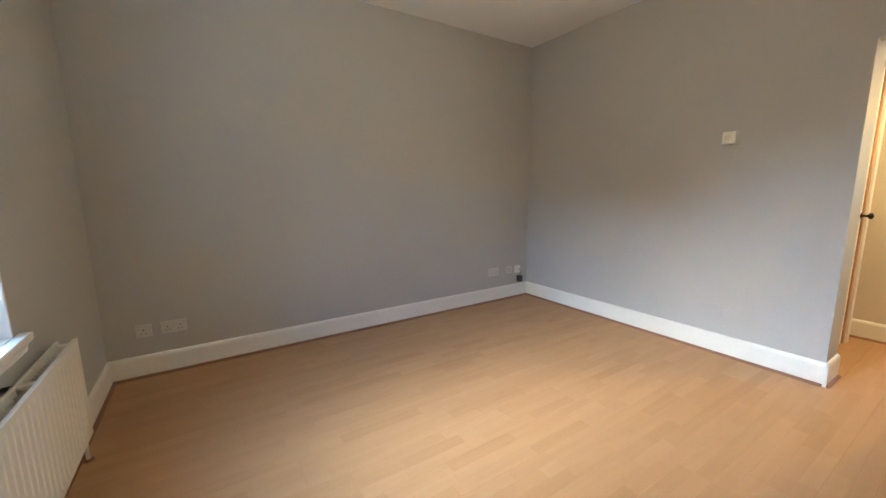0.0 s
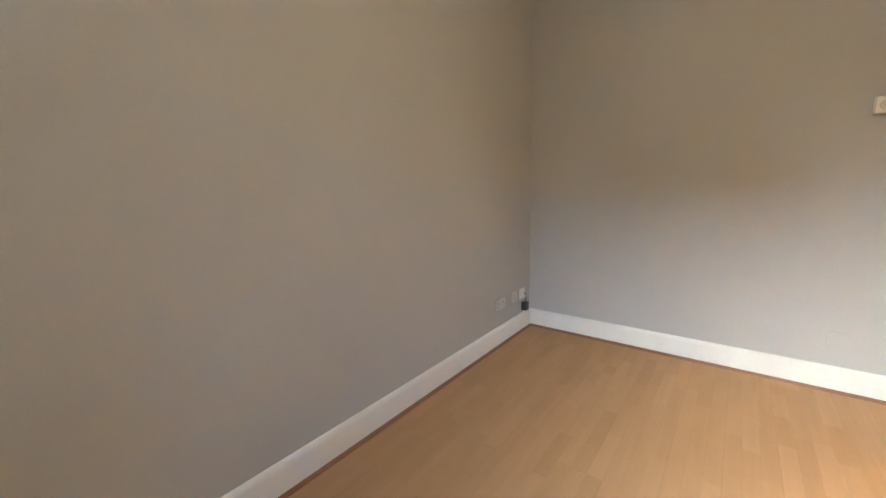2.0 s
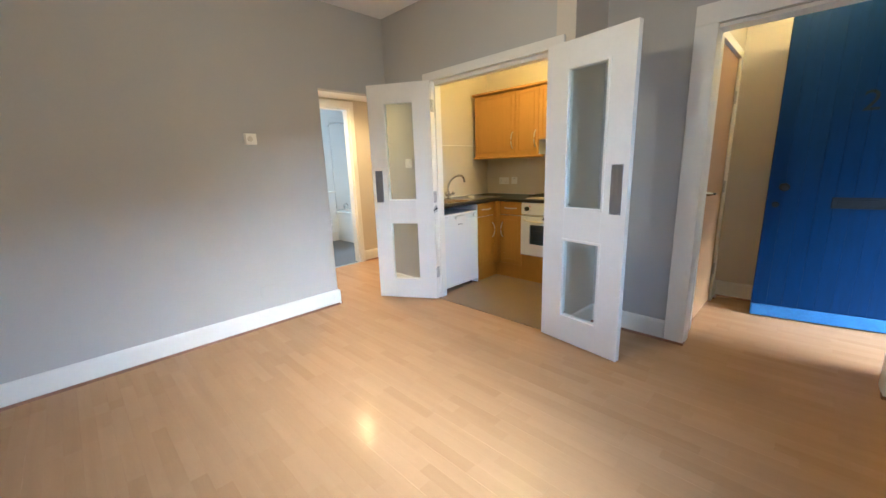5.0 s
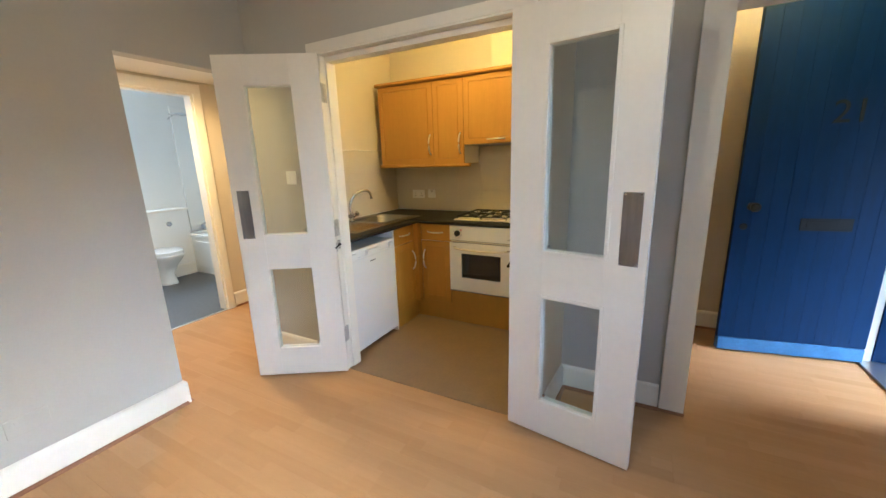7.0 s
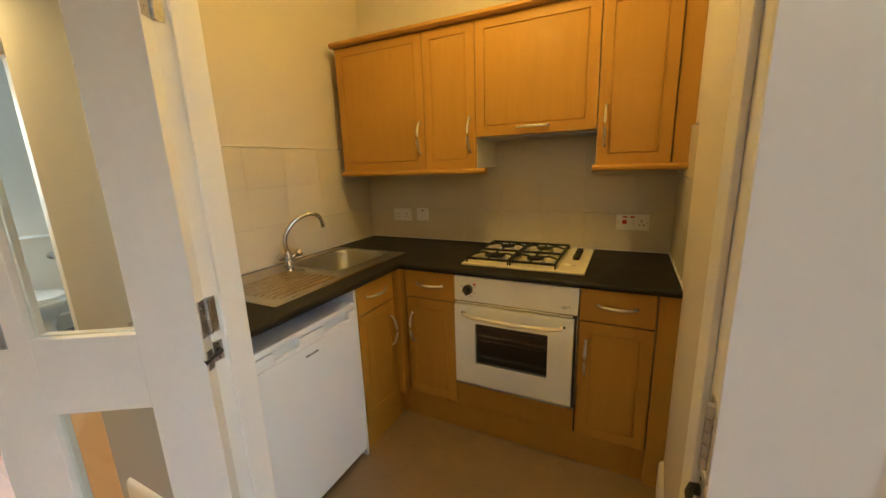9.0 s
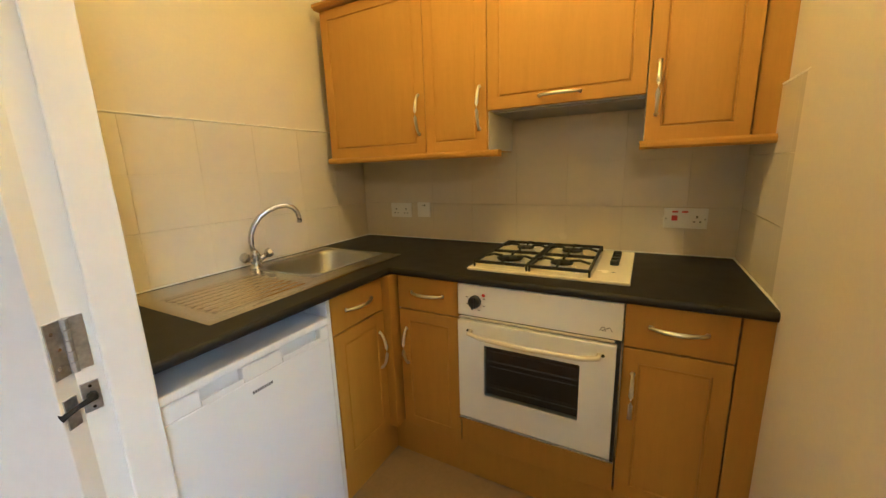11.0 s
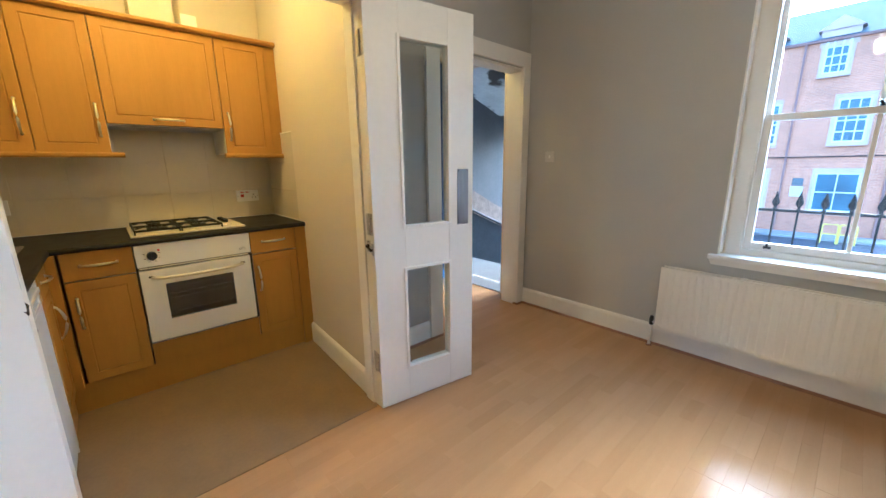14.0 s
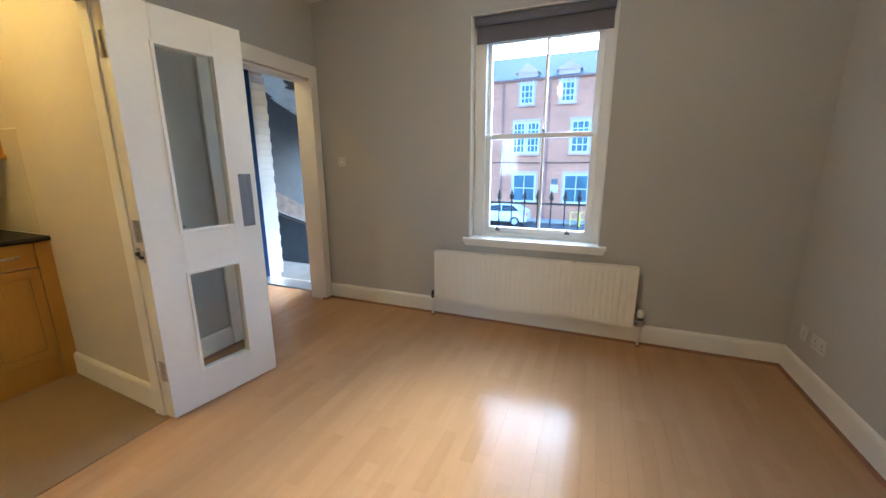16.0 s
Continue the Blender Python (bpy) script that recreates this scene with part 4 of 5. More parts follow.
# gas hob
hob = thing("gas_hob", (4.345, 2.155, 0.9085), 0, "ivory four burner gas hob with black pan supports", "hob")
part("hob_plate", boxes((0, 0.508, 0, 0.592, 0, 0.012), bevel=0.005), IVORY, hob)
part("recessed_tray", boxes((0.022, 0.486, 0.125, 0.575, 0.011, 0.014), bevel=0.002), IVORY, hob)
BURN = [(0.13, 0.455, 0.052), (0.13, 0.245, 0.042), (0.365, 0.455, 0.038), (0.365, 0.245, 0.042)]
for x, y, r in BURN:
    b = part("burner", lathe([(r * 1.25, 0.013), (r * 1.2, 0.018), (r * 0.9, 0.020), (r * 0.9, 0.027), (r, 0.028)], 24, (x, y, 0)), SATIN, hob)
    part("burner_cap", lathe([(r, 0.0285), (r * 1.02, 0.033), (r * 0.8, 0.036)], 24, (x, y, 0)), IRON, b)
    part("spark_plug", tube([(x + r * 1.3, y, 0.012), (x + r * 1.3, y, 0.03)], 0.003, seg=6), PLASTIC, b)
for x0, x1, y0, y1 in ((0.02, 0.467, 0.352, 0.572), (0.02, 0.467, 0.128, 0.348)):
    g = part("pan_support", boxes((x0, x1, y0, y0 + 0.010, 0.027, 0.039), (x0, x1, y1 - 0.010, y1, 0.027, 0.039), (x0, x0 + 0.010, y0 + 0.010, y1 - 0.010, 0.027, 0.039), (x1 - 0.010, x1, y0 + 0.010, y1 - 0.010, 0.027, 0.039), ((x0 + x1) / 2 - 0.006, (x0 + x1) / 2 + 0.006, y0 + 0.010, y1 - 0.010, 0.027, 0.039), bevel=0.002, seg=1), IRON, hob, "black enamelled pan support")
    for cx, cy in ((x0, y0), (x1 - 0.007, y0), (x0, y1 - 0.007), (x1 - 0.007, y1 - 0.007)):
        part("foot", boxes((cx, cx + 0.007, cy, cy + 0.007, 0.012, 0.029)), IRON, g)
    for x, y, r in BURN:
        if y0 < y < y1:
            for dx, dy in ((1, 0), (-1, 0), (0, 1), (0, -1)):
                ex = x1 if dx > 0 else x0
                ax, bx = (x + dx * 0.03, x + dx * 0.108) if dx else (x, x)
                ay, by = (y + dy * 0.03, y + dy * 0.104) if dy else (y, y)
                part("finger", tube([(bx, by, 0.034), ((ax + bx) / 2, (ay + by) / 2, 0.044), (ax, ay, 0.040)], 0.0052, seg=6), IRON, g)
for i in range(4):
    k = part("knob", lathe([(0.017, 0.012), (0.0165, 0.028), (0.013, 0.031)], 18, (0.24 + i * 0.055, 0.065, 0)), BLACK, hob, "black hob knob")
    part("pointer", boxes((0.238 + i * 0.055, 0.242 + i * 0.055, 0.052, 0.078, 0.031, 0.034)), BLACK, k)
part("ignition_mark", lathe([(0.012, 0.012), (0.001, 0.0135)], 3, (0.12, 0.06, 0)), GREYINK, hob)

# fridge under the worktop
fr = thing("fridge", (3.366, 3.085, 0.003), 0, "white under-counter fridge beside the sink cabinet", "fridge")
part("body", boxes((0.0, 0.538, 0.045, 0.58, 0.025, 0.785), bevel=0.004), APPL, fr)
part("top_cover", boxes((-0.002, 0.540, -0.004, 0.58, 0.787, 0.812), bevel=0.006), APPL, fr)
d = part("door", boxes((0.0, 0.538, 0.0, 0.04, 0.045, 0.735), (0.0, 0.10, 0.0, 0.04, 0.735, 0.782), (0.215, 0.345, 0.0, 0.04, 0.735, 0.782), (0.50, 0.538, 0.0, 0.04, 0.735, 0.782), (0.0, 0.538, 0.025, 0.04, 0.735, 0.782), bevel=0.003, seg=1), APPL, fr)
part("handle_lip", boxes((0.10, 0.215, 0.0, 0.006, 0.735, 0.752), bevel=0.002), APPL, d)
part("handle_lip", boxes((0.345, 0.50, 0.0, 0.006, 0.735, 0.752), bevel=0.002), APPL, d)
part("badge", boxes(*[(0.235 + i * 0.0075, 0.2405 + i * 0.0075, -0.0008, 0.0, 0.690, 0.699) for i in range(9)]), GREYINK, d, "small grey lettered badge")
part("door_seal", boxes((0.006, 0.532, 0.040, 0.045, 0.05, 0.78)), GREYINK, fr)
for x in (0.04, 0.498):
    for y in (0.07, 0.54):
        part("foot", lathe([(0.018, 0.0), (0.018, 0.025)], 12, (x, y, 0)), BLACK, fr)

# wall cabinets
WX = 4.567


def wall_unit(y_north, w, z0, label, handle="r", filler=0.0):
    u = thing("wall_cabinet", (WX, y_north, 0), -90, label, "cabinet", "kitchen wall cabinets")
    part("body", boxes((0.001, w - 0.001, 0.02, 0.35, z0, 2.10)), CARC if handle != "r" else BEECH, u)
    d = part("door", front(0.002, w - 0.002, z0, 2.098), BEECH, u)
    if handle == "h":
        bow_handle(d, (w / 2 - 0.075, 0, z0 + 0.035), (w / 2 + 0.075, 0, z0 + 0.035), (0, -1, 0), bow=0.018)
    else:
        x = 0.034 if handle == "l" else w - 0.034
        bow_handle(d, (x, 0, z0 + 0.09), (x, 0, z0 + 0.26), (0, -1, 0))
    return u


wall_unit(3.640, 0.594, 1.382, "wide beech wall cabinet with routed panel door", "r")
wall_unit(3.046, 0.302, 1.382, "narrow beech wall cabinet beside the extractor housing", "r")
hd = wall_unit(2.744, 0.590, 1.543, "short beech cabinet housing the extractor above the hob", "h")
part("extractor_underside", boxes((0.01, 0.584, 0.05, 0.34, 1.534, 1.543), bevel=0.002), PLATE, hd)
wall_unit(2.154, 0.303, 1.382, "narrow beech wall cabinet by the kitchen side wall", "l")
tagged(part("wall_end_panel", boxes((WX + 0.012, 4.914, 1.745, 1.849, 1.385, 2.10), bevel=0.002), BEECH), "beech filler beside the kitchen side wall", "panel")
tagged(part("unit_side_panel", boxes((WX + 0.02, 4.915, 2.7425, 2.7455, 1.385, 1.541)), CARC), "white cabinet side beside the extractor recess", "panel")
tagged(part("unit_side_panel", boxes((WX + 0.02, 4.915, 2.1515, 2.1545, 1.385, 1.541)), CARC), "white cabinet side beside the extractor recess", "panel")


def moulding(name, y0, y1, z0, z1, out, label):
    bm = bmesh.new()
    h = z1 - z0
    prof = [(WX + 0.03, z0), (WX - out * 0.6, z0), (WX - out, z0 + h * 0.3), (WX - out, z0 + h * 0.7), (WX - out * 0.5, z1), (WX + 0.03, z1)]
    r = [[bm.verts.new((x, y, z)) for x, z in prof] for y in (y0, y1)]
    for i in range(6):
        bm.faces.new((r[0][i], r[0][(i + 1) % 6], r[1][(i + 1) % 6], r[1][i]))
    bm.faces.new(r[0])
    bm.faces.new(r[1][::-1])
    return tagged(part(name, bm, BEECH), label, "moulding")


moulding("cornice", 1.780, 3.652, 2.10, 2.132, 0.035, "beech cornice along the top of the wall cabinets")
moulding("light_rail", 2.69, 3.648, 1.355, 1.384, 0.02, "beech light rail under the wall cabinets")
moulding("light_rail", 1.780, 2.165, 1.355, 1.384, 0.02, "beech light rail under the single wall cabinet")
tagged(part("flue_box", boxes((4.71, 4.915, 2.32, 2.54, 2.134, 2.68), bevel=0.003), CREAM), "cream boxed extractor duct above the wall cabinets", "duct")


def socket(name, loc, rz, gangs, label, rockers=1, holes=True, plate=None):
    """A wall plate; its back on y = 0, looking along -y."""
    w = 0.146 if gangs == 2 else 0.086
    s = thing(name, loc, rz, label, "socket" if holes else "switch")
    part("plate", boxes((-w / 2, w / 2, -0.009, 0, -0.043, 0.043), bevel=0.003), plate or PLASTIC, s)
    for g in range(gangs):
        cx = 0 if gangs == 1 else (g - 0.5) * 0.070
        if holes:
            part("pin_hole", boxes((cx - 0.003, cx + 0.003, -0.0098, -0.0088, 0.002, 0.011)), BLACK, s)
            for d in (-0.011, 0.011):
                part("pin_hole", boxes((cx + d - 0.004, cx + d + 0.004, -0.0098, -0.0088, -0.019, -0.015)), BLACK, s)
        if rockers:
            part("rocker", boxes((cx - 0.007, cx + 0.007, -0.0125, -0.009, 0.016, 0.032), bevel=0.002), plate or PLASTIC, s)
    for d in (-w / 2 + 0.010, w / 2 - 0.010):
        part("screw", lathe([(0.0035, -0.0095), (0.0035, -0.0088)], 8, (d, 0, 0), "y"), SATIN, s)
    return s


socket("double_socket", (4.908, 3.435, 1.075), -90, 2, "white double socket on the tiles beside the cooker corner")
fs = socket("fused_switch", (4.908, 3.275, 1.08), -90, 1, "white fused switch with a dark neon on the tiles", holes=False)
part("neon", boxes((-0.006, 0.010, -0.0125, -0.009, 0.022, 0.030)), BLACK, fs)
cs = thing("cooker_switch", (4.908, 1.976, 1.071), -90, "white cooker switch with red rocker and socket on the tiles", "switch")
part("plate", boxes((-0.080, 0.080, -0.010, 0, -0.043, 0.043), bevel=0.003), PLASTIC, cs)
for x in (-0.038, -0.002):
    part("neon", boxes((x - 0.011, x + 0.011, -0.0118, -0.009, 0.024, 0.032), bevel=0.001, seg=1), RED, cs, "red neon window")
part("rocker", boxes((-0.050, -0.028, -0.0145, -0.009, -0.010, 0.012), bevel=0.002), RED, cs, "red cooker rocker")
part("rocker", boxes((-0.009, 0.005, -0.0135, -0.009, -0.012, 0.010), bevel=0.002), PLASTIC, cs)
part("pin_hole", boxes((0.039, 0.045, -0.0108, -0.0098, 0.002, 0.012)), BLACK, cs)
for x in (0.029, 0.051):
    part("pin_hole", boxes((x, x + 0.008, -0.0108, -0.0098, -0.016, -0.011)), BLACK, cs)
for x in (-0.070, 0.071):
    part("screw", lathe([(0.004, -0.0105), (0.004, -0.0098)], 8, (x, 0, -0.002), "y"), HINGE, cs)
socket("fused_spur", (4.70, 2.245, 2.195), -90, 1, "white fused spur above the wall cabinets", holes=False)
tagged(part("spur_backing", boxes((4.70, 4.915, 2.19, 2.30, 2.134, 2.145)), CREAM), "cream ledge behind the spur", "ledge")

tagged(part("tile_trim", boxes((3.37, 4.907, 3.708, 3.7195, 1.5265, 1.5325), (4.283, 4.296, 1.765, 1.792, 0.914, 1.5265), (4.283, 4.907, 1.775, 1.790, 1.5265, 1.5325), bevel=0.002, seg=1), WHITE), "thin white edge trim along the wall tiles", "trim", kind="structure")

# wall tiles, proud of their grout
TW, TH, TG, TV = 0.2485, 0.2045, 0.0018, 0.0005
for wname, a0, a1, fixed, kind_ in (("wall_kitchen_north", 3.37, 4.907, 3.72, "n"), ("wall_kitchen_east", 1.780, 3.712, 4.915, "e"), ("wall_kitchen_south", 4.295, 4.907, 1.775, "s")):
    wall_ob = bpy.data.objects[wname]
    x = a1
    while x > a0 + 0.02:
        lo = max(x - TW, a0)
        for r in range(3):
            z0, z1 = 0.914 + r * TH, 0.914 + (r + 1) * TH - TG
            if kind_ == "n":
                bm = boxes((lo + TV / 2, x - TV / 2, 3.7125, 3.722, z0, z1), bevel=0.0005, seg=1)
            elif kind_ == "e":
                bm = boxes((4.9075, 4.9152, lo + TV / 2, x - TV / 2, z0, z1), bevel=0.0005, seg=1)
            else:
                bm = boxes((lo + TV / 2, x - TV / 2, 1.70, 1.7885, z0, z1), bevel=0.0005, seg=1)
            part("tile", bm, TILE, wall_ob)
        x -= TW

# ---- living room: small fittings ----
socket("wall_socket", (0.0, 0.203, 0.315), 90, 1, "pale grey-white single outlet plate low on the wall near the window", rockers=0, plate=PAINTED)
socket("double_socket", (0.0, 0.366, 0.315), 90, 2, "pale grey-white double socket low on the wall near the window", plate=PAINTED)
socket("double_socket", (0.0, 3.212, 0.325), 90, 2, "pale grey-white double socket low on the wall near the corner", plate=PAINTED)
socket("telephone_socket", (0.0, 3.434, 0.323), 90, 1, "pale grey-white telephone outlet low on the wall near the corner", rockers=0, plate=PAINTED)
socket("aerial_socket", (0.0, 3.568, 0.316), 90, 1, "white outlet plate with a plugged black cable in the corner", rockers=0, holes=False)
ad = thing("cable_adapter", (0.0, 3.585, 0.0), 90, "small black plug adapter hanging by its cable from an outlet", "adapter")
part("adapter_body", boxes((-0.026, 0.026, -0.048, -0.002, 0.175, 0.245), bevel=0.004), BLACK, ad)
part("cable", tube([(0.0, -0.012, 0.32), (0.004, -0.032, 0.31), (0.006, -0.034, 0.28), (0.0, -0.025, 0.243)], 0.003, seg=8), BLACK, ad)
ps = socket("double_socket", (1.886, 3.72, 0.308), 0, 2, "pale painted-over double socket low on the wall below the thermostat")
for ch in ps.children:
    if ch.name.split(".")[0] in ("plate", "rocker", "screw", "pin_hole"):
        ch.data.materials[0] = WALL
th = thing("thermostat", (1.898, 3.72, 1.55), 0, "small cream square room thermostat on the wall", "thermostat")
part("base", boxes((-0.043, 0.043, -0.012, 0, -0.043, 0.043), bevel=0.002), AGED, th)
part("cover", boxes((-0.041, 0.041, -0.034, -0.012, -0.041, 0.041), bevel=0.005), AGED, th)
part("dial", lathe([(0.020, -0.034), (0.019, -0.038), (0.005, -0.039)], 24, (-0.008, 0, 0), "y"), IVORY, th)
sw = socket("light_switch", (3.441, 0.0, 1.345), 180, 1, "pale grey-white single light switch beside the lobby doorway", rockers=0, holes=False, plate=PAINTED)
part("rocker", boxes((-0.007, 0.007, -0.013, -0.009, -0.012, 0.012), bevel=0.002), PLASTIC, sw)
sw = socket("light_switch", (3.26, 3.415, 1.33), -90, 1, "white light switch on the wall behind the open leaf", rockers=0, holes=False)
part("rocker", boxes((-0.007, 0.007, -0.013, -0.009, -0.012, 0.012), bevel=0.002), PLASTIC, sw)

# ---- hall ----
dl = thing("downlight", (3.12, 4.40, 2.17), 0, "round white recessed downlight, lit, in the hall ceiling", "downlight")
part("bezel", lathe([(0.030, -0.001), (0.045, -0.004), (0.045, -0.0005), (0.030, 0.004)], 28), WHITE, dl)
part("bulb", lathe([(0.028, -0.003), (0.02, -0.006), (0.004, -0.007)], 20), GLOW, dl, "glowing warm bulb")


def bulb_holder(x, y, zc, zl, label):
    b = thing("ceiling_light", (x, y, zc), 0, label, "ceiling light")
    part("rose", lathe([(0.045, 0.0), (0.045, -0.012), (0.022, -0.026), (0.010, -0.03)], 20), PLASTIC, b, smooth=True)
    part("holder", lathe([(0.008, -0.028), (0.016, -0.04), (0.016, zl - zc + 0.14), (0.02, zl - zc + 0.105)], 14), PLASTIC, b, smooth=True)
    part("bulb", lathe([(0.012, zl - zc + 0.105), (0.03, zl - zc + 0.085), (0.034, zl - zc + 0.07), (0.004, zl - zc + 0.062)], 16), GLOW, b, "glowing warm bulb", smooth=True)
    return b


# No kitchen fitting is seen; this holder is added above the kitchen lamp.
bulb_holder(3.95, 2.55, 2.68, 2.47, "unseen bulb holder with glowing bulb, added at the kitchen lamp")
bulb_holder(1.74, 1.80, 2.70, 2.165, "white bulb holder with a lit warm bulb in the living room")
bulb_holder(4.30, 0.50, 2.70, 2.485, "white bulb holder with a lit warm bulb in the lobby")
bf = thing("doorframe_bath", (0, 0, 0), 0, "cream-white painted frame of the bathroom doorway", "door frame", kind="structure")
for dims in ((3.60, 3.67, 4.955, 4.98, 0, 2.06), (2.76, 2.83, 4.955, 4.98, 0, 2.06), (2.76, 3.67, 4.955, 4.98, 2.06, 2.145)):
    part("architrave", boxes(dims, bevel=0.004), WHITE, bf)
part("lining", boxes((3.585, 3.60, 4.98, 5.08, 0, 2.06), (2.83, 2.845, 4.98, 5.08, 0, 2.06), (2.845, 3.585, 4.98, 5.08, 2.045, 2.06)), WHITE, bf)
hd5 = thing("door_5", (2.40, 4.02, 0.008), 90, "closed cream painted panel door in the hall", "door", kind="structure")
part("leaf", boxes((0.0, 0.70, -0.012, 0.03, 0, 2.02), bevel=0.003), WHITE, hd5)
part("door_frame", boxes((0.704, 0.78, -0.035, 0.0, -0.008, 2.10), (-0.05, -0.004, -0.035, 0.0, -0.008, 2.10), (-0.004, 0.704, -0.035, 0.0, 2.03, 2.10), bevel=0.004), WHITE, hd5)
part("stop_bead", boxes((0.66, 0.704, -0.022, 0.0, 0, 2.02), bevel=0.003), OAKDOOR, hd5)
part("door_knob", lathe([(0.02, -0.012), (0.02, -0.016), (0.009, -0.02), (0.009, -0.045), (0.022, -0.055), (0.022, -0.07), (0.006, -0.078)], 18, (0.64, 0, 0.99), "y"), IRON, hd5, smooth=True)

# ---- bathroom ----
structure("boxed_ledge", boxes((2.28, 4.30, 6.75, 6.98, 0.003, 0.875)), BATHW, "white boxed-in pipework behind the toilet", "ledge")
structure("ledge_shelf", boxes((2.28, 4.32, 6.73, 6.98, 0.876, 0.902), bevel=0.004), WHITE, "white shelf along the bathroom ledge", "shelf")
wc = thing("toilet", (3.83, 6.75, 0.003), 0, "white ceramic back-to-wall toilet with closed lid", "toilet")
pan = bmesh.new()
prof = [(0.11, 0.17, -0.15, 0.0), (0.105, 0.16, -0.15, 0.03), (0.09, 0.14, -0.14, 0.12), (0.12, 0.18, -0.18, 0.24), (0.165, 0.235, -0.235, 0.34), (0.178, 0.25, -0.245, 0.38), (0.178, 0.25, -0.245, 0.395)]
rows = []
for hx, hy, cy, z in prof:
    rows.append([pan.verts.new((hx * math.cos(k), max(-1, min(1, 1.15 * math.sin(k))) * hy + cy, z)) for k in (2 * math.pi * s / 28 for s in range(28))])
for r0, r1 in zip(rows, rows[1:]):
    for i in range(28):
        pan.faces.new((r0[i], r0[(i + 1) % 28], r1[(i + 1) % 28], r1[i]))
pan.faces.new(rows[0][::-1])
pan.faces.new(rows[-1])
part("pan", pan, SHOWER, wc, smooth=True)
part("seat", lathe([(0.17, 0.397), (0.185, 0.40), (0.185, 0.41), (0.17, 0.415)], 28, (0, -0.245, 0), sx=1.0, sy=1.32), SHOWER, wc)
part("lid", lathe([(0.175, 0.417), (0.186, 0.42), (0.184, 0.43), (0.15, 0.437), (0.02, 0.439)], 28, (0, -0.245, 0), sx=1.0, sy=1.32), SHOWER, wc, smooth=True)
part("hinge_bar", boxes((-0.09, 0.09, -0.03, -0.005, 0.398, 0.425), bevel=0.005), SHOWER, wc)
fb = thing("flush_button", (4.06, 6.75, 0.715), 0, "round chrome flush button on the ledge front", "button")
part("button", lathe([(0.032, 0), (0.032, -0.012), (0.026, -0.018), (0.005, -0.019)], 24, axis="y"), CHROME, fb, smooth=True)
bs = thing("basin", (3.05, 6.75, 0.0), 0, "white semi-recessed wash basin in the bathroom ledge", "basin")
part("basin_bowl", lathe([(0.05, 0.72), (0.18, 0.75), (0.245, 0.83), (0.26, 0.875), (0.25, 0.88), (0.225, 0.86), (0.15, 0.80), (0.03, 0.785)], 32, (0.06, -0.16, 0), sx=1.15), SHOWER, bs, smooth=True)
part("basin_tap", tube([(0.06, 0.03, 0.88), (0.06, 0.03, 0.96), (0.06, -0.03, 0.985), (0.06, -0.09, 0.97)], [0.018, 0.014, 0.012, 0.011]), CHROME, bs, smooth=True)
tr = thing("toilet_roll_holder", (3.50, 6.75, 0.66), 0, "dark bar toilet roll holder on the ledge front", "holder")
part("bar", tube([(-0.09, -0.06, 0), (0.09, -0.06, 0)], 0.014), BLACK, tr)
part("arm", tube([(0.085, 0.0, 0), (0.085, -0.06, 0)], 0.009), BLACK, tr)
tub = thing("bathtub", (4.30, 5.20, 0.003), 0, "white bathtub with a panelled front", "bathtub")
part("front_panel", boxes((0.0, 0.02, 0.0, 1.75, 0.0, 0.50), bevel=0.004), BATHW, tub)
part("panel_moulding", boxes((-0.008, 0.0, 0.08, 1.67, 0.07, 0.085), (-0.008, 0.0, 0.08, 1.67, 0.43, 0.445), (-0.008, 0.0, 0.08, 0.095, 0.085, 0.43), (-0.008, 0.0, 1.655, 1.67, 0.085, 0.43)), BATHW, tub)
part("rim", boxes((-0.015, 0.09, 0.0, 1.75, 0.50, 0.545), (0.80, 0.89, 0.0, 1.75, 0.50, 0.545), (0.09, 0.80, 0.0, 0.10, 0.50, 0.545), (0.09, 0.80, 1.62, 1.75, 0.50, 0.545), bevel=0.012), SHOWER, tub)
part("well", boxes((0.09, 0.80, 0.10, 1.62, 0.10, 0.14), (0.08, 0.10, 0.09, 1.63, 0.14, 0.50), (0.79, 0.81, 0.09, 1.63, 0.14, 0.50), (0.1, 0.79, 0.09, 0.11, 0.14, 0.5), (0.1, 0.79, 1.61, 1.63, 0.14, 0.5)), SHOWER, tub)
part("bath_tap", tube([(0.25, 1.69, 0.545), (0.25, 1.69, 0.62), (0.25, 1.60, 0.65), (0.25, 1.56, 0.63)], 0.016), CHROME, tub, smooth=True)
tw = thing("towel_rack", (4.40, 6.98, 2.12), 0, "wall mounted white wire towel rack high above the tub", "rack")
for y in (-0.05, -0.12, -0.20):
    part("rail", tube([(0.0, y, 0), (0.55, y, 0)], 0.007), CHROME, tw)
for x in (0.0, 0.55):
    part("arm", tube([(x, 0, -0.06), (x, -0.2, 0.0)], 0.007), CHROME, tw)
bw = thing("window_2", (0, 0, 0), 0, "white bathroom sash window with frosted panes", "window", kind="structure")
part("frame", boxes((3.020, 3.070, 7.04, 7.14, 0.93, 2.45), (3.790, 3.890, 7.04, 7.14, 0.93, 2.45), (3.070, 3.790, 7.04, 7.14, 2.39, 2.45), (3.070, 3.790, 7.04, 7.14, 0.93, 0.99), bevel=0.003), WHITE, bw)
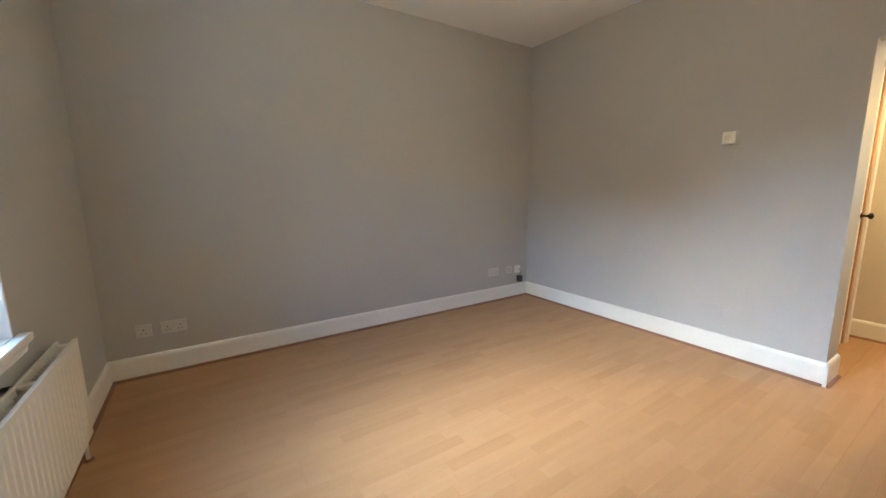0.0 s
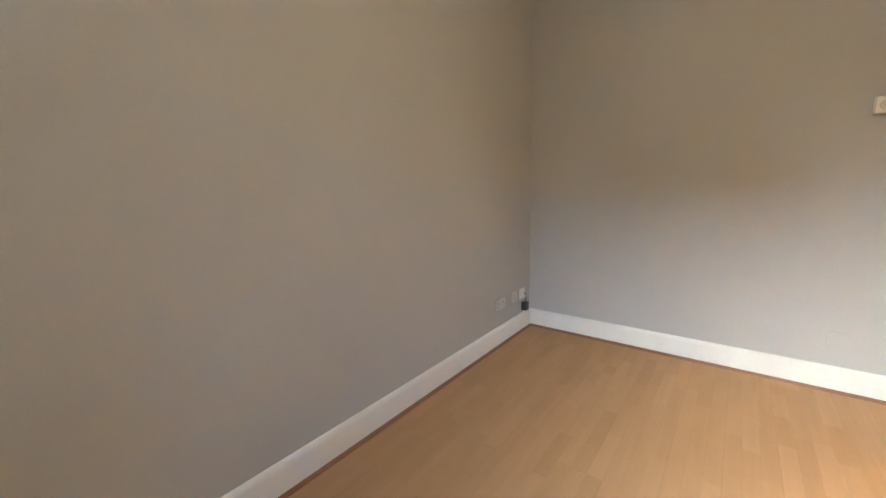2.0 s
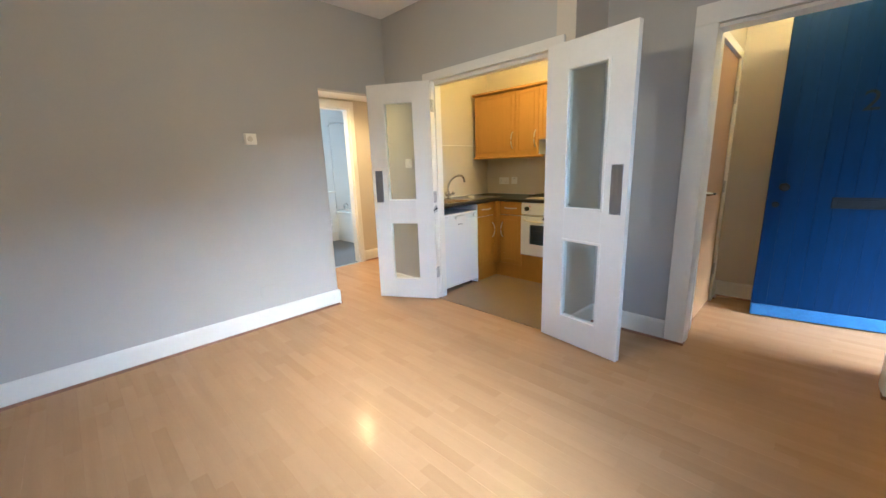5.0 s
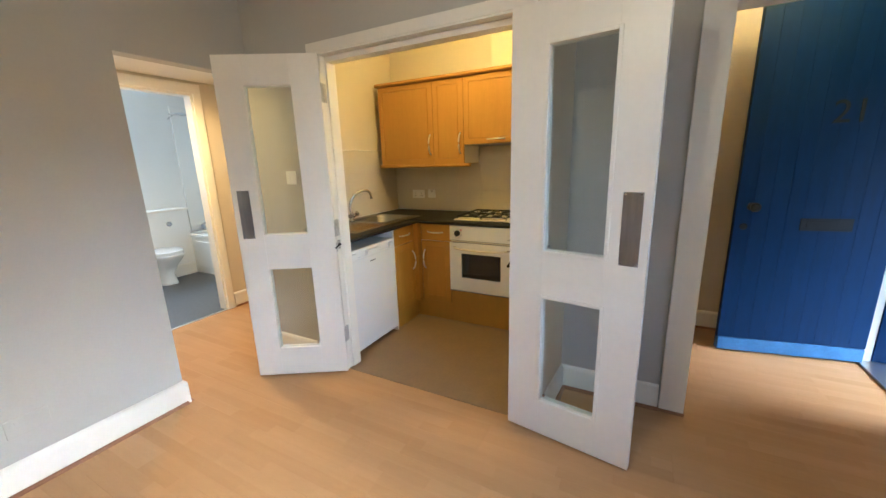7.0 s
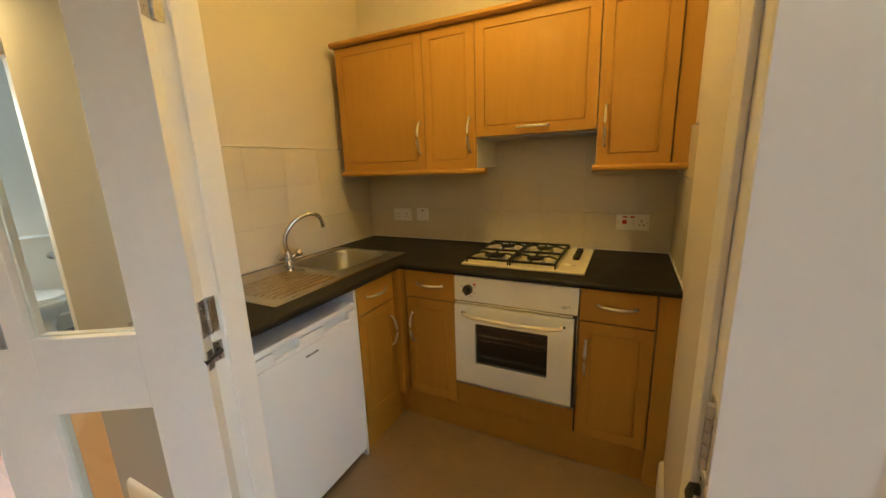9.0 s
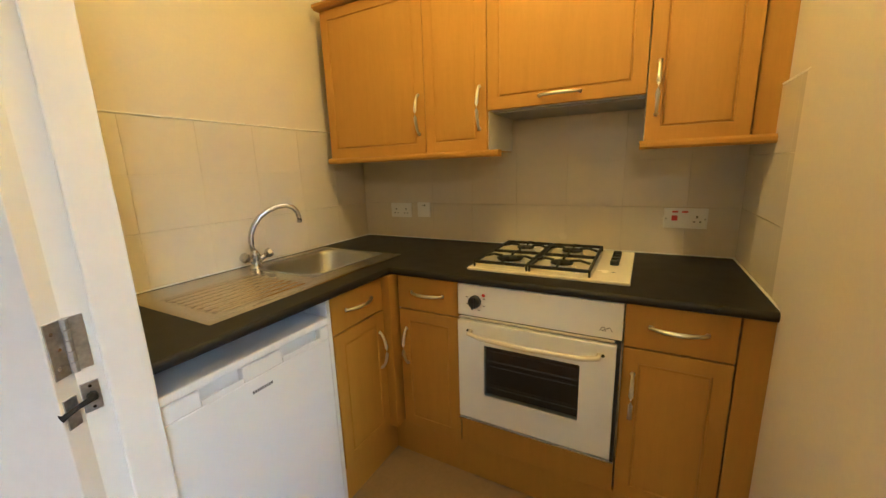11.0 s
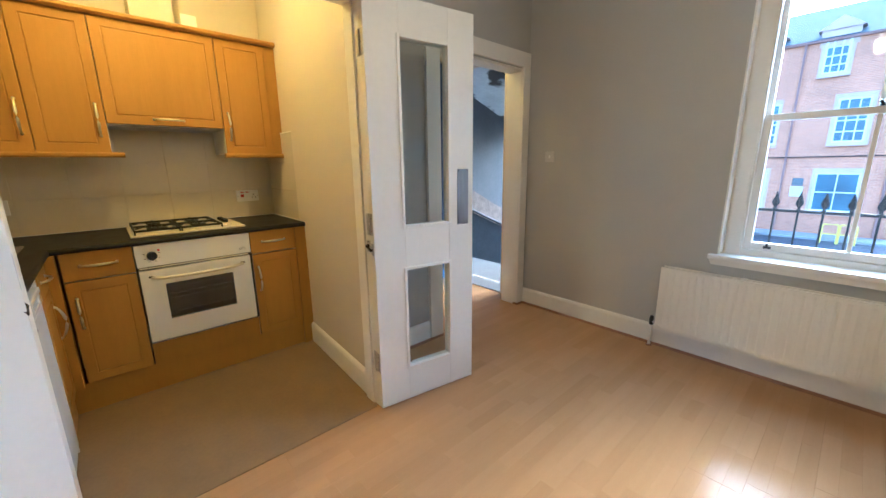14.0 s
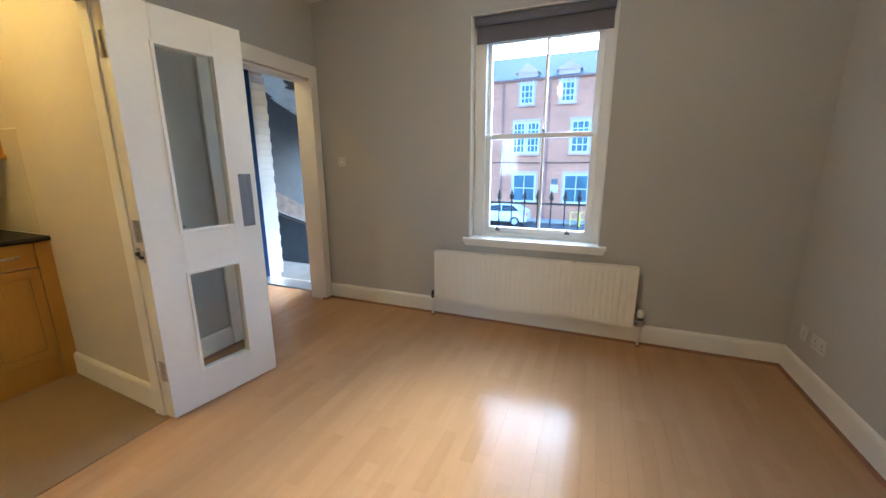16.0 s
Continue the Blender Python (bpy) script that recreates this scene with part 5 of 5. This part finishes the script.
for z0, z1, y in ((0.99, 1.765, 7.055), (1.735, 2.39, 7.095)):
    part("sash", boxes((3.070, 3.120, y, y + 0.035, z0, z1), (3.720, 3.790, y, y + 0.035, z0, z1), (3.120, 3.720, y, y + 0.035, z0, z0 + 0.04), (3.120, 3.720, y, y + 0.035, z1 - 0.035, z1), bevel=0.002), WHITE, bw)
    part("frosted_pane", boxes((3.115, 3.725, y + 0.016, y + 0.020, z0 + 0.035, z1 - 0.03)), FROST, bw)
part("sash_lift", boxes((3.58, 3.62, 7.03, 7.055, 1.0, 1.03), bevel=0.003), BLACK, bw)
part("sash_catch", boxes((3.735, 3.755, 7.035, 7.055, 1.745, 1.77), bevel=0.003), BLACK, bw)
part("cord_cleat", tube([(3.84, 7.035, 1.22), (3.84, 7.02, 1.25), (3.84, 7.035, 1.29)], 0.006, seg=8), CHROME, bw)
part("window_board", boxes((3.030, 3.880, 6.98, 7.06, 0.93, 0.945), bevel=0.003), WHITE, bw)
structure("bath_wall_panel", boxes((4.43, 5.2, 6.955, 6.98, 0.55, 2.22), bevel=0.003), SHOWER, "glossy white wall panel above the bathtub", "panel")
bb = thing("bathroom_blind", (3.455, 7.01, 2.44), 0, "dark blue-grey roller blind partly lowered over the bathroom window", "blind")
part("fabric", boxes((-0.43, 0.40, -0.003, 0.0, -0.305, 0.0)), BLIND, bb)
part("bottom_bar", boxes((-0.43, 0.40, -0.008, 0.005, -0.32, -0.305), bevel=0.002), BLIND, bb)
part("roll", tube([(-0.43, 0.0, -0.02), (0.42, 0.0, -0.02)], 0.025), BLIND, bb)

# ---- covered stair outside the front door ----
SLAB = mat("worn_stone_slab", (0.105, 0.098, 0.086), rough=0.8, var=0.25, scale=5, fine=40, bump=0.2)
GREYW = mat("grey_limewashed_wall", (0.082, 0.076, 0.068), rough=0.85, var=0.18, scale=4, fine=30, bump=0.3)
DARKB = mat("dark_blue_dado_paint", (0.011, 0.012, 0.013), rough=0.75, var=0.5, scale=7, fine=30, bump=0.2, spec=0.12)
BROWNW = mat("bare_brown_plaster", (0.16, 0.11, 0.075), rough=0.9, var=0.5, scale=9, fine=40, bump=0.3)


def peeling():
    m = mat("peeling_white_plaster", (0.62, 0.62, 0.60), rough=0.9, var=0.15, scale=4, fine=30, bump=0.6, dist=0.01)
    n, l = m.node_tree.nodes, m.node_tree.links
    b = n["Principled BSDF"]
    old = b.inputs["Base Color"].links[0].from_socket
    nz, rp, mx = n.new("ShaderNodeTexNoise"), n.new("ShaderNodeValToRGB"), n.new("ShaderNodeMix")
    nz.inputs["Scale"].default_value, nz.inputs["Detail"].default_value = 3.2, 8
    rp.color_ramp.elements[0].position, rp.color_ramp.elements[1].position = 0.53, 0.57
    mx.data_type = "RGBA"
    l.new(nz.outputs[0], rp.inputs[0])
    l.new(rp.outputs[0], mx.inputs[0])
    l.new(old, mx.inputs[6])
    mx.inputs[7].default_value = (0.07, 0.06, 0.05, 1)
    l.new(mx.outputs[2], b.inputs["Base Color"])
    return m


PEEL = peeling()


# covered steps that run down to the street along the wall x = 5.65
structure("porch_floor", boxes((3.45, 5.65, -1.15, -0.505, -0.30, -0.072)), SLAB, "worn grey stone landing outside the front door", "floor")
st = thing("outside_steps", (0, -1.15, -0.072), 0, "worn grey stone steps running down to the street", "steps", kind="structure")
for i in range(16):
    part("step", boxes((3.45, 5.65, -0.40 * (i + 1), -0.40 * i, -0.15 * (i + 2), -0.15 * (i + 1)), bevel=0.008, seg=1), SLAB, st)
# Wall added out of view to cut daylight on porch and front door.
structure("porch_side_wall", boxes((3.30, 3.45, -1.7, -0.565, -2.65, 2.6)), GREYW, "unseen grey wall added to keep daylight off the porch", "wall")
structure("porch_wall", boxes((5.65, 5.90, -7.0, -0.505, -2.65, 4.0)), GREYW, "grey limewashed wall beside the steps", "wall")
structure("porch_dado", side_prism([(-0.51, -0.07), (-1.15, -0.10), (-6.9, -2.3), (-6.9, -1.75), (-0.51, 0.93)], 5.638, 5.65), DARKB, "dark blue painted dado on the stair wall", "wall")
structure("porch_bare_band", side_prism([(-0.51, 0.93), (-6.9, -1.75), (-6.9, -1.60), (-2.6, 0.36), (-1.9, 0.655), (-1.31, 0.94), (-0.51, 1.42)], 5.644, 5.65), BROWNW, "strip of bare brown plaster above the dado", "wall")
# The soffit's unseen outer end is set by how much daylight reaches the lobby.
structure("porch_soffit", side_prism([(-0.505, 2.58), (-1.265, 2.29), (-2.55, 1.82), (-2.55, 2.06), (-0.505, 2.8)], 3.3, 5.65), PEEL, "peeling white plaster soffit of the stair above", "ceiling")
hr = thing("handrail", (0, 0, 0), 0, "thin dark handrail on the stair wall", "handrail")
part("rail", tube([(5.59, -0.7, 0.87), (5.59, -6.5, -1.57)], 0.02), IRON, hr)
for y in (-1.0, -2.6, -4.2, -5.8):
    part("bracket", tube([(5.65, y, 1.115 + 0.42 * y), (5.59, y, 1.165 + 0.42 * y)], 0.008), IRON, hr)

# ---- street ----
ASPH = mat("asphalt", (0.06, 0.06, 0.065), rough=0.85, var=0.2, scale=0.8, fine=40, bump=0.2)
PAVE = mat("pavement_stone", (0.30, 0.29, 0.27), rough=0.85, var=0.15, scale=1.5, fine=20, bump=0.1)
SLATE = mat("roof_slate", (0.05, 0.066, 0.075), rough=0.85, var=0.25, scale=1.2, fine=8, bump=0.2, stretch=(1, 1, 3))
STONE = mat("pale_red_sandstone", (0.50, 0.36, 0.30), rough=0.85, var=0.15, scale=2, fine=15)
GLZ = mat("far_window_glass", (0.09, 0.14, 0.17), rough=0.12, var=0.4, scale=1.0, bump=0, spec=0.25)
FRAMEW = mat("far_window_frame", (0.62, 0.62, 0.61), rough=0.5)
CARW = mat("car_white_paint", (0.80, 0.80, 0.80), rough=0.2, coat=0.6, var=0.01, bump=0)
CARD = mat("car_dark_paint", (0.03, 0.05, 0.09), rough=0.2, coat=0.6, var=0.05, bump=0)
CARG = mat("car_glass", (0.03, 0.035, 0.04), rough=0.06, bump=0)
RUBBER = mat("tyre_rubber", (0.02, 0.02, 0.02), rough=0.8)
YELL = mat("yellow_barrier_paint", (0.75, 0.60, 0.08), rough=0.45)


def brickwork():
    m = mat("red_brick", (0.50, 0.218, 0.12), rough=0.85, var=0.2, scale=0.6, fine=6, bump=0.1)
    n, l = m.node_tree.nodes, m.node_tree.links
    b = n["Principled BSDF"]
    old = b.inputs["Base Color"].links[0].from_socket
    geo, mp, br, mx = n.new("ShaderNodeNewGeometry"), n.new("ShaderNodeMapping"), n.new("ShaderNodeTexBrick"), n.new("ShaderNodeMix")
    mp.inputs["Rotation"].default_value = (radians(90), 0, 0)
    br.inputs["Scale"].default_value = 1.0
    br.inputs["Brick Width"].default_value, br.inputs["Row Height"].default_value, br.inputs["Mortar Size"].default_value = 0.23, 0.078, 0.010
    br.inputs["Color1"].default_value, br.inputs["Color2"].default_value, br.inputs["Mortar"].default_value = (1, 1, 1, 1), (0.72, 0.72, 0.76, 1), (1.35, 1.6, 1.7, 1)
    l.new(geo.outputs["Position"], mp.inputs[0])
    l.new(mp.outputs[0], br.inputs["Vector"])
    mx.data_type, mx.blend_type = "RGBA", "MULTIPLY"
    mx.inputs[0].default_value = 1.0
    l.new(old, mx.inputs[6])
    l.new(br.outputs["Color"], mx.inputs[7])
    l.new(mx.outputs[2], b.inputs["Base Color"])
    return m


BRICK = brickwork()
PIPE = mat("painted_drainpipe", (0.27, 0.14, 0.11), rough=0.6)
GZ = -2.65
structure("ground", boxes((-400, 400, -420, 0, GZ - 0.5, GZ)), ASPH, "grey asphalt street", "road")
structure("pavement_near", boxes((-12, 3.28, -1.6, -0.56, GZ, -0.10)), PAVE, "raised stone edge below the railings", "pavement")
structure("pavement_far", boxes((-6, 30, -25.0, -23.4, GZ, GZ + 0.12), bevel=0.02), PAVE, "stone pavement in front of the brick building", "pavement")

rl = thing("railing", (0, -1.25, -0.10), 0, "black iron railing with spear finials outside the window", "railing")
for i in range(34):
    x = -0.9 + i * 0.1432
    if 0.0 < x < 3.4:
        br_ = part("bar", tube([(x, 0, 0.0), (x, 0, 1.02)], 0.0072, seg=8), IRON, rl)
        part("finial", lathe([(0.010, 1.0), (0.014, 1.01), (0.008, 1.025), (0.023, 1.05), (0.025, 1.065), (0.014, 1.10), (0.002, 1.15)], 8, (x, 0, 0), sy=0.5), IRON, br_)
for z in (0.12, 0.985):
    part("cross_rail", boxes((-0.9, 3.4, -0.006, 0.006, z, z + 0.022)), IRON, rl)

# brick building across the street
bld = thing("brick_building", (0, -25, GZ), 0, "three storey red brick building with slate roof and dormer gables", "building")
EZ = 7.10 - GZ


def far_window(x0, x1, z0, z1, cols, rows, jw=0.14):
    """A recessed sash window in the facade; z over the building's foot."""
    w = part("window", boxes((x0 - jw, x1 + jw, 0.0, 0.05, z1, z1 + 0.22), (x0 - jw, x0, 0.0, 0.035, z0, z1), (x1, x1 + jw, 0.0, 0.035, z0, z1)), STONE, bld)
    part("pane", boxes((x0, x1, 0.005, 0.012, z0, z1)), GLZ, w)
    bars = [(x0, x0 + 0.09, 0.012, 0.06, z0, z1), (x1 - 0.09, x1, 0.012, 0.06, z0, z1), (x0 + 0.09, x1 - 0.09, 0.012, 0.06, z0, z0 + 0.1), (x0 + 0.09, x1 - 0.09, 0.012, 0.06, z1 - 0.09, z1)]
    for i in range(1, cols):
        x = x0 + (x1 - x0) * i / cols
        bars.append((x - 0.025, x + 0.025, 0.012, 0.05, z0 + 0.1, z1 - 0.09))
    for i in range(1, rows):
        z = z0 + (z1 - z0) * i / rows
        bars.append((x0 + 0.09, x1 - 0.09, 0.012, 0.046, z - 0.03, z + 0.03))
    part("frame", boxes(*bars), FRAMEW, w)
    part("sill", boxes((x0 - jw, x1 + jw, 0.0, 0.16, z0 - 0.16, z0)), STONE, w)


part("wall", boxes((0.2, 17.5, -9.0, 0.0, 0.0, EZ)), BRICK, bld)
part("gutter", boxes((0.1, 17.6, 0.0, 0.16, EZ - 0.12, EZ + 0.02), bevel=0.03), PIPE, bld)
roof = bmesh.new()
v = [roof.verts.new(p) for p in ((0.0, 0.2, EZ), (17.7, 0.2, EZ), (17.7, -4.5, EZ + 2.6), (0.0, -4.5, EZ + 2.6), (17.7, -9.2, EZ), (0.0, -9.2, EZ))]
for f in ((0, 1, 2, 3), (3, 2, 4, 5), (0, 3, 5), (1, 4, 2), (0, 5, 4, 1)):
    roof.faces.new([v[i] for i in f])
part("roof", roof, SLATE, bld)
for c in (3.47, 6.2, 10.4, 13.4):
    far_window(c - 0.45, c + 0.45, 5.45 - GZ, 7.12 - GZ, 3, 4)
    dm = part("dormer", boxes((c - 0.68, c + 0.68, -0.5, 0.03, EZ - 0.35, EZ + 0.42)), STONE, bld)
    bm = bmesh.new()
    a = [bm.verts.new((x, y, z)) for y in (0.10, -2.0) for x, z in ((c - 0.82, EZ + 0.40), (c + 0.82, EZ + 0.40), (c, EZ + 0.98))]
    for f in ((0, 1, 2), (3, 5, 4), (0, 3, 4, 1), (1, 4, 5, 2), (2, 5, 3, 0)):
        bm.faces.new([a[i] for i in f])
    part("gable", bm, STONE, dm)
for c in (6.14, 13.4):
    far_window(c - 0.93, c - 0.06, 2.12 - GZ, 4.24 - GZ, 3, 4, 0.055)
    far_window(c + 0.06, c + 0.93, 2.12 - GZ, 4.24 - GZ, 3, 4, 0.055)
for c in (2.5, 10.0):
    far_window(c - 0.58, c + 0.58, 2.12 - GZ, 4.24 - GZ, 3, 4)
for c in (2.55, 6.15, 9.9, 13.4):
    far_window(c - 0.82, c + 0.82, -1.35 - GZ, 0.65 - GZ, 2, 2)
for x in (7.85, 0.9):
    part("drainpipe", tube([(x, 0.09, 0.0), (x, 0.09, EZ - 0.1)], 0.06, seg=8), PIPE, bld)
part("drainpipe", tube([(4.65, 0.09, 0.0), (4.65, 0.09, EZ - 0.1)], 0.05, seg=8), PIPE, bld)
part("cable", tube([(0.3 + i * 1.43, 0.10, 4.12 - 0.16 * math.sin(math.pi * i / 12) + 0.03 * i) for i in range(13)], 0.03, seg=6), IRON, bld)
part("wall_sign", boxes((3.75, 4.25, 0.0, 0.03, -0.62 - GZ, -0.1 - GZ)), FRAMEW, bld)
part("wall_sign", boxes((3.78, 4.22, 0.0, 0.03, -0.05 - GZ, 0.35 - GZ)), GREYINK, bld)

far = thing("corner_building", (-9, -48, GZ), 0, "pale rendered corner building with dark windows down the street", "building")
part("wall", boxes((-8, 7.5, -8, 0, 0, 11.5)), mat("pale_render", (0.5, 0.5, 0.5), rough=0.9, var=0.1), far)
part("shop_band", boxes((-8, 7.5, 0.0, 0.15, 2.6, 3.6)), mat("red_shop_band", (0.35, 0.06, 0.06), rough=0.6), far)
part("roof", boxes((-8.3, 7.8, -8.3, 0.3, 11.5, 11.9), bevel=0.1), SLATE, far)
for i in range(5):
    for z0 in (0.4, 4.4, 7.9):
        w = part("window", boxes((-7 + i * 2.9, -5.5 + i * 2.9, 0.0, 0.04, z0, z0 + 2.0)), GLZ, far)
        part("frame", boxes((-7.1 + i * 2.9, -5.4 + i * 2.9, 0.0, 0.08, z0 - 0.12, z0), (-7.1 + i * 2.9, -5.4 + i * 2.9, 0.0, 0.08, z0 + 2.0, z0 + 2.15), (-6.3 + i * 2.9, -6.2 + i * 2.9, 0.04, 0.07, z0, z0 + 2.0)), FRAMEW, w)


def car(name, loc, rz, paint, label):
    c = thing(name, loc, rz, label, "car", "parked cars")
    side = [(-2.0, 0.32), (-2.02, 0.62), (-1.86, 0.82), (-1.0, 0.95), (-0.42, 1.40), (0.2, 1.47), (1.15, 1.42), (1.75, 1.0), (1.98, 0.92), (2.02, 0.5), (1.96, 0.30)]
    bm = bmesh.new()
    rows = [[bm.verts.new((x, s * (0.86 if z < 1.0 else 0.86 - (z - 0.95) * 0.45), z)) for x, z in side] for s in (-1, 1)]
    k = len(side)
    for i in range(k):
        bm.faces.new((rows[0][i], rows[0][(i + 1) % k], rows[1][(i + 1) % k], rows[1][i]))
    bm.faces.new(rows[0])
    bm.faces.new(rows[1][::-1])
    bmesh.ops.bevel(bm, geom=bm.edges[:], offset=0.05, segments=2, affect="EDGES")
    part("body", bm, paint, c)
    for s in (-1, 1):
        y = s * 0.80
        for quad in ([(-0.78, 1.0), (-0.36, 1.33), (0.28, 1.39), (0.28, 0.99)], [(0.34, 0.99), (0.34, 1.39), (1.08, 1.35), (1.50, 1.02)]):
            bm = slope_prism(quad, y - 0.02, y + 0.02)
            for vt in bm.verts:
                vt.co.y = s * (0.872 - max(0, vt.co.z - 0.95) * 0.45) + (0.006 if abs(vt.co.y) > 0.80 else -0.02) * s
            part("side_window", bm, CARG, c)
        for x in (-1.25, 1.22):
            w = part("wheel", lathe([(0.31, -0.1), (0.32, -0.08), (0.32, 0.08), (0.31, 0.1)], 24, (x, s * 0.78, 0.32), "y"), RUBBER, c)
            part("rim", lathe([(0.20, -0.105), (0.21, 0.105)], 18, (x, s * 0.78, 0.32), "y"), SATIN, w)
        part("headlight", boxes((-1.99, -1.80, s * 0.70 - 0.12, s * 0.70 + 0.12, 0.66, 0.78), bevel=0.02), CHROME, c)
        part("tail_light", boxes((1.90, 2.005, s * 0.72 - 0.1, s * 0.72 + 0.1, 0.68, 0.90), bevel=0.02), RED, c)
    part("windscreen", boxes((-0.72, -0.70, -0.6, 0.6, 1.1, 1.3)), CARG, c)
    return c


car("parked_car", (7.25, -22.2, GZ), 180, CARW, "white hatchback parked across the street")
car("parked_car", (-2.6, -23.5, GZ), 165, CARD, "dark blue car parked down the street")
for x in (1.75, 2.35):
    b = thing("street_barrier", (x, -22.8, GZ), 0, "small yellow metal hoop barrier by the kerb", "barrier")
    part("hoop", tube([(-0.28, 0, 0), (-0.28, 0, 0.85), (-0.22, 0, 0.92), (0.22, 0, 0.92), (0.28, 0, 0.85), (0.28, 0, 0)], 0.04, seg=8), YELL, b)
    part("cross_bar", tube([(-0.27, 0, 0.45), (0.27, 0, 0.45)], 0.03, seg=8), YELL, b)
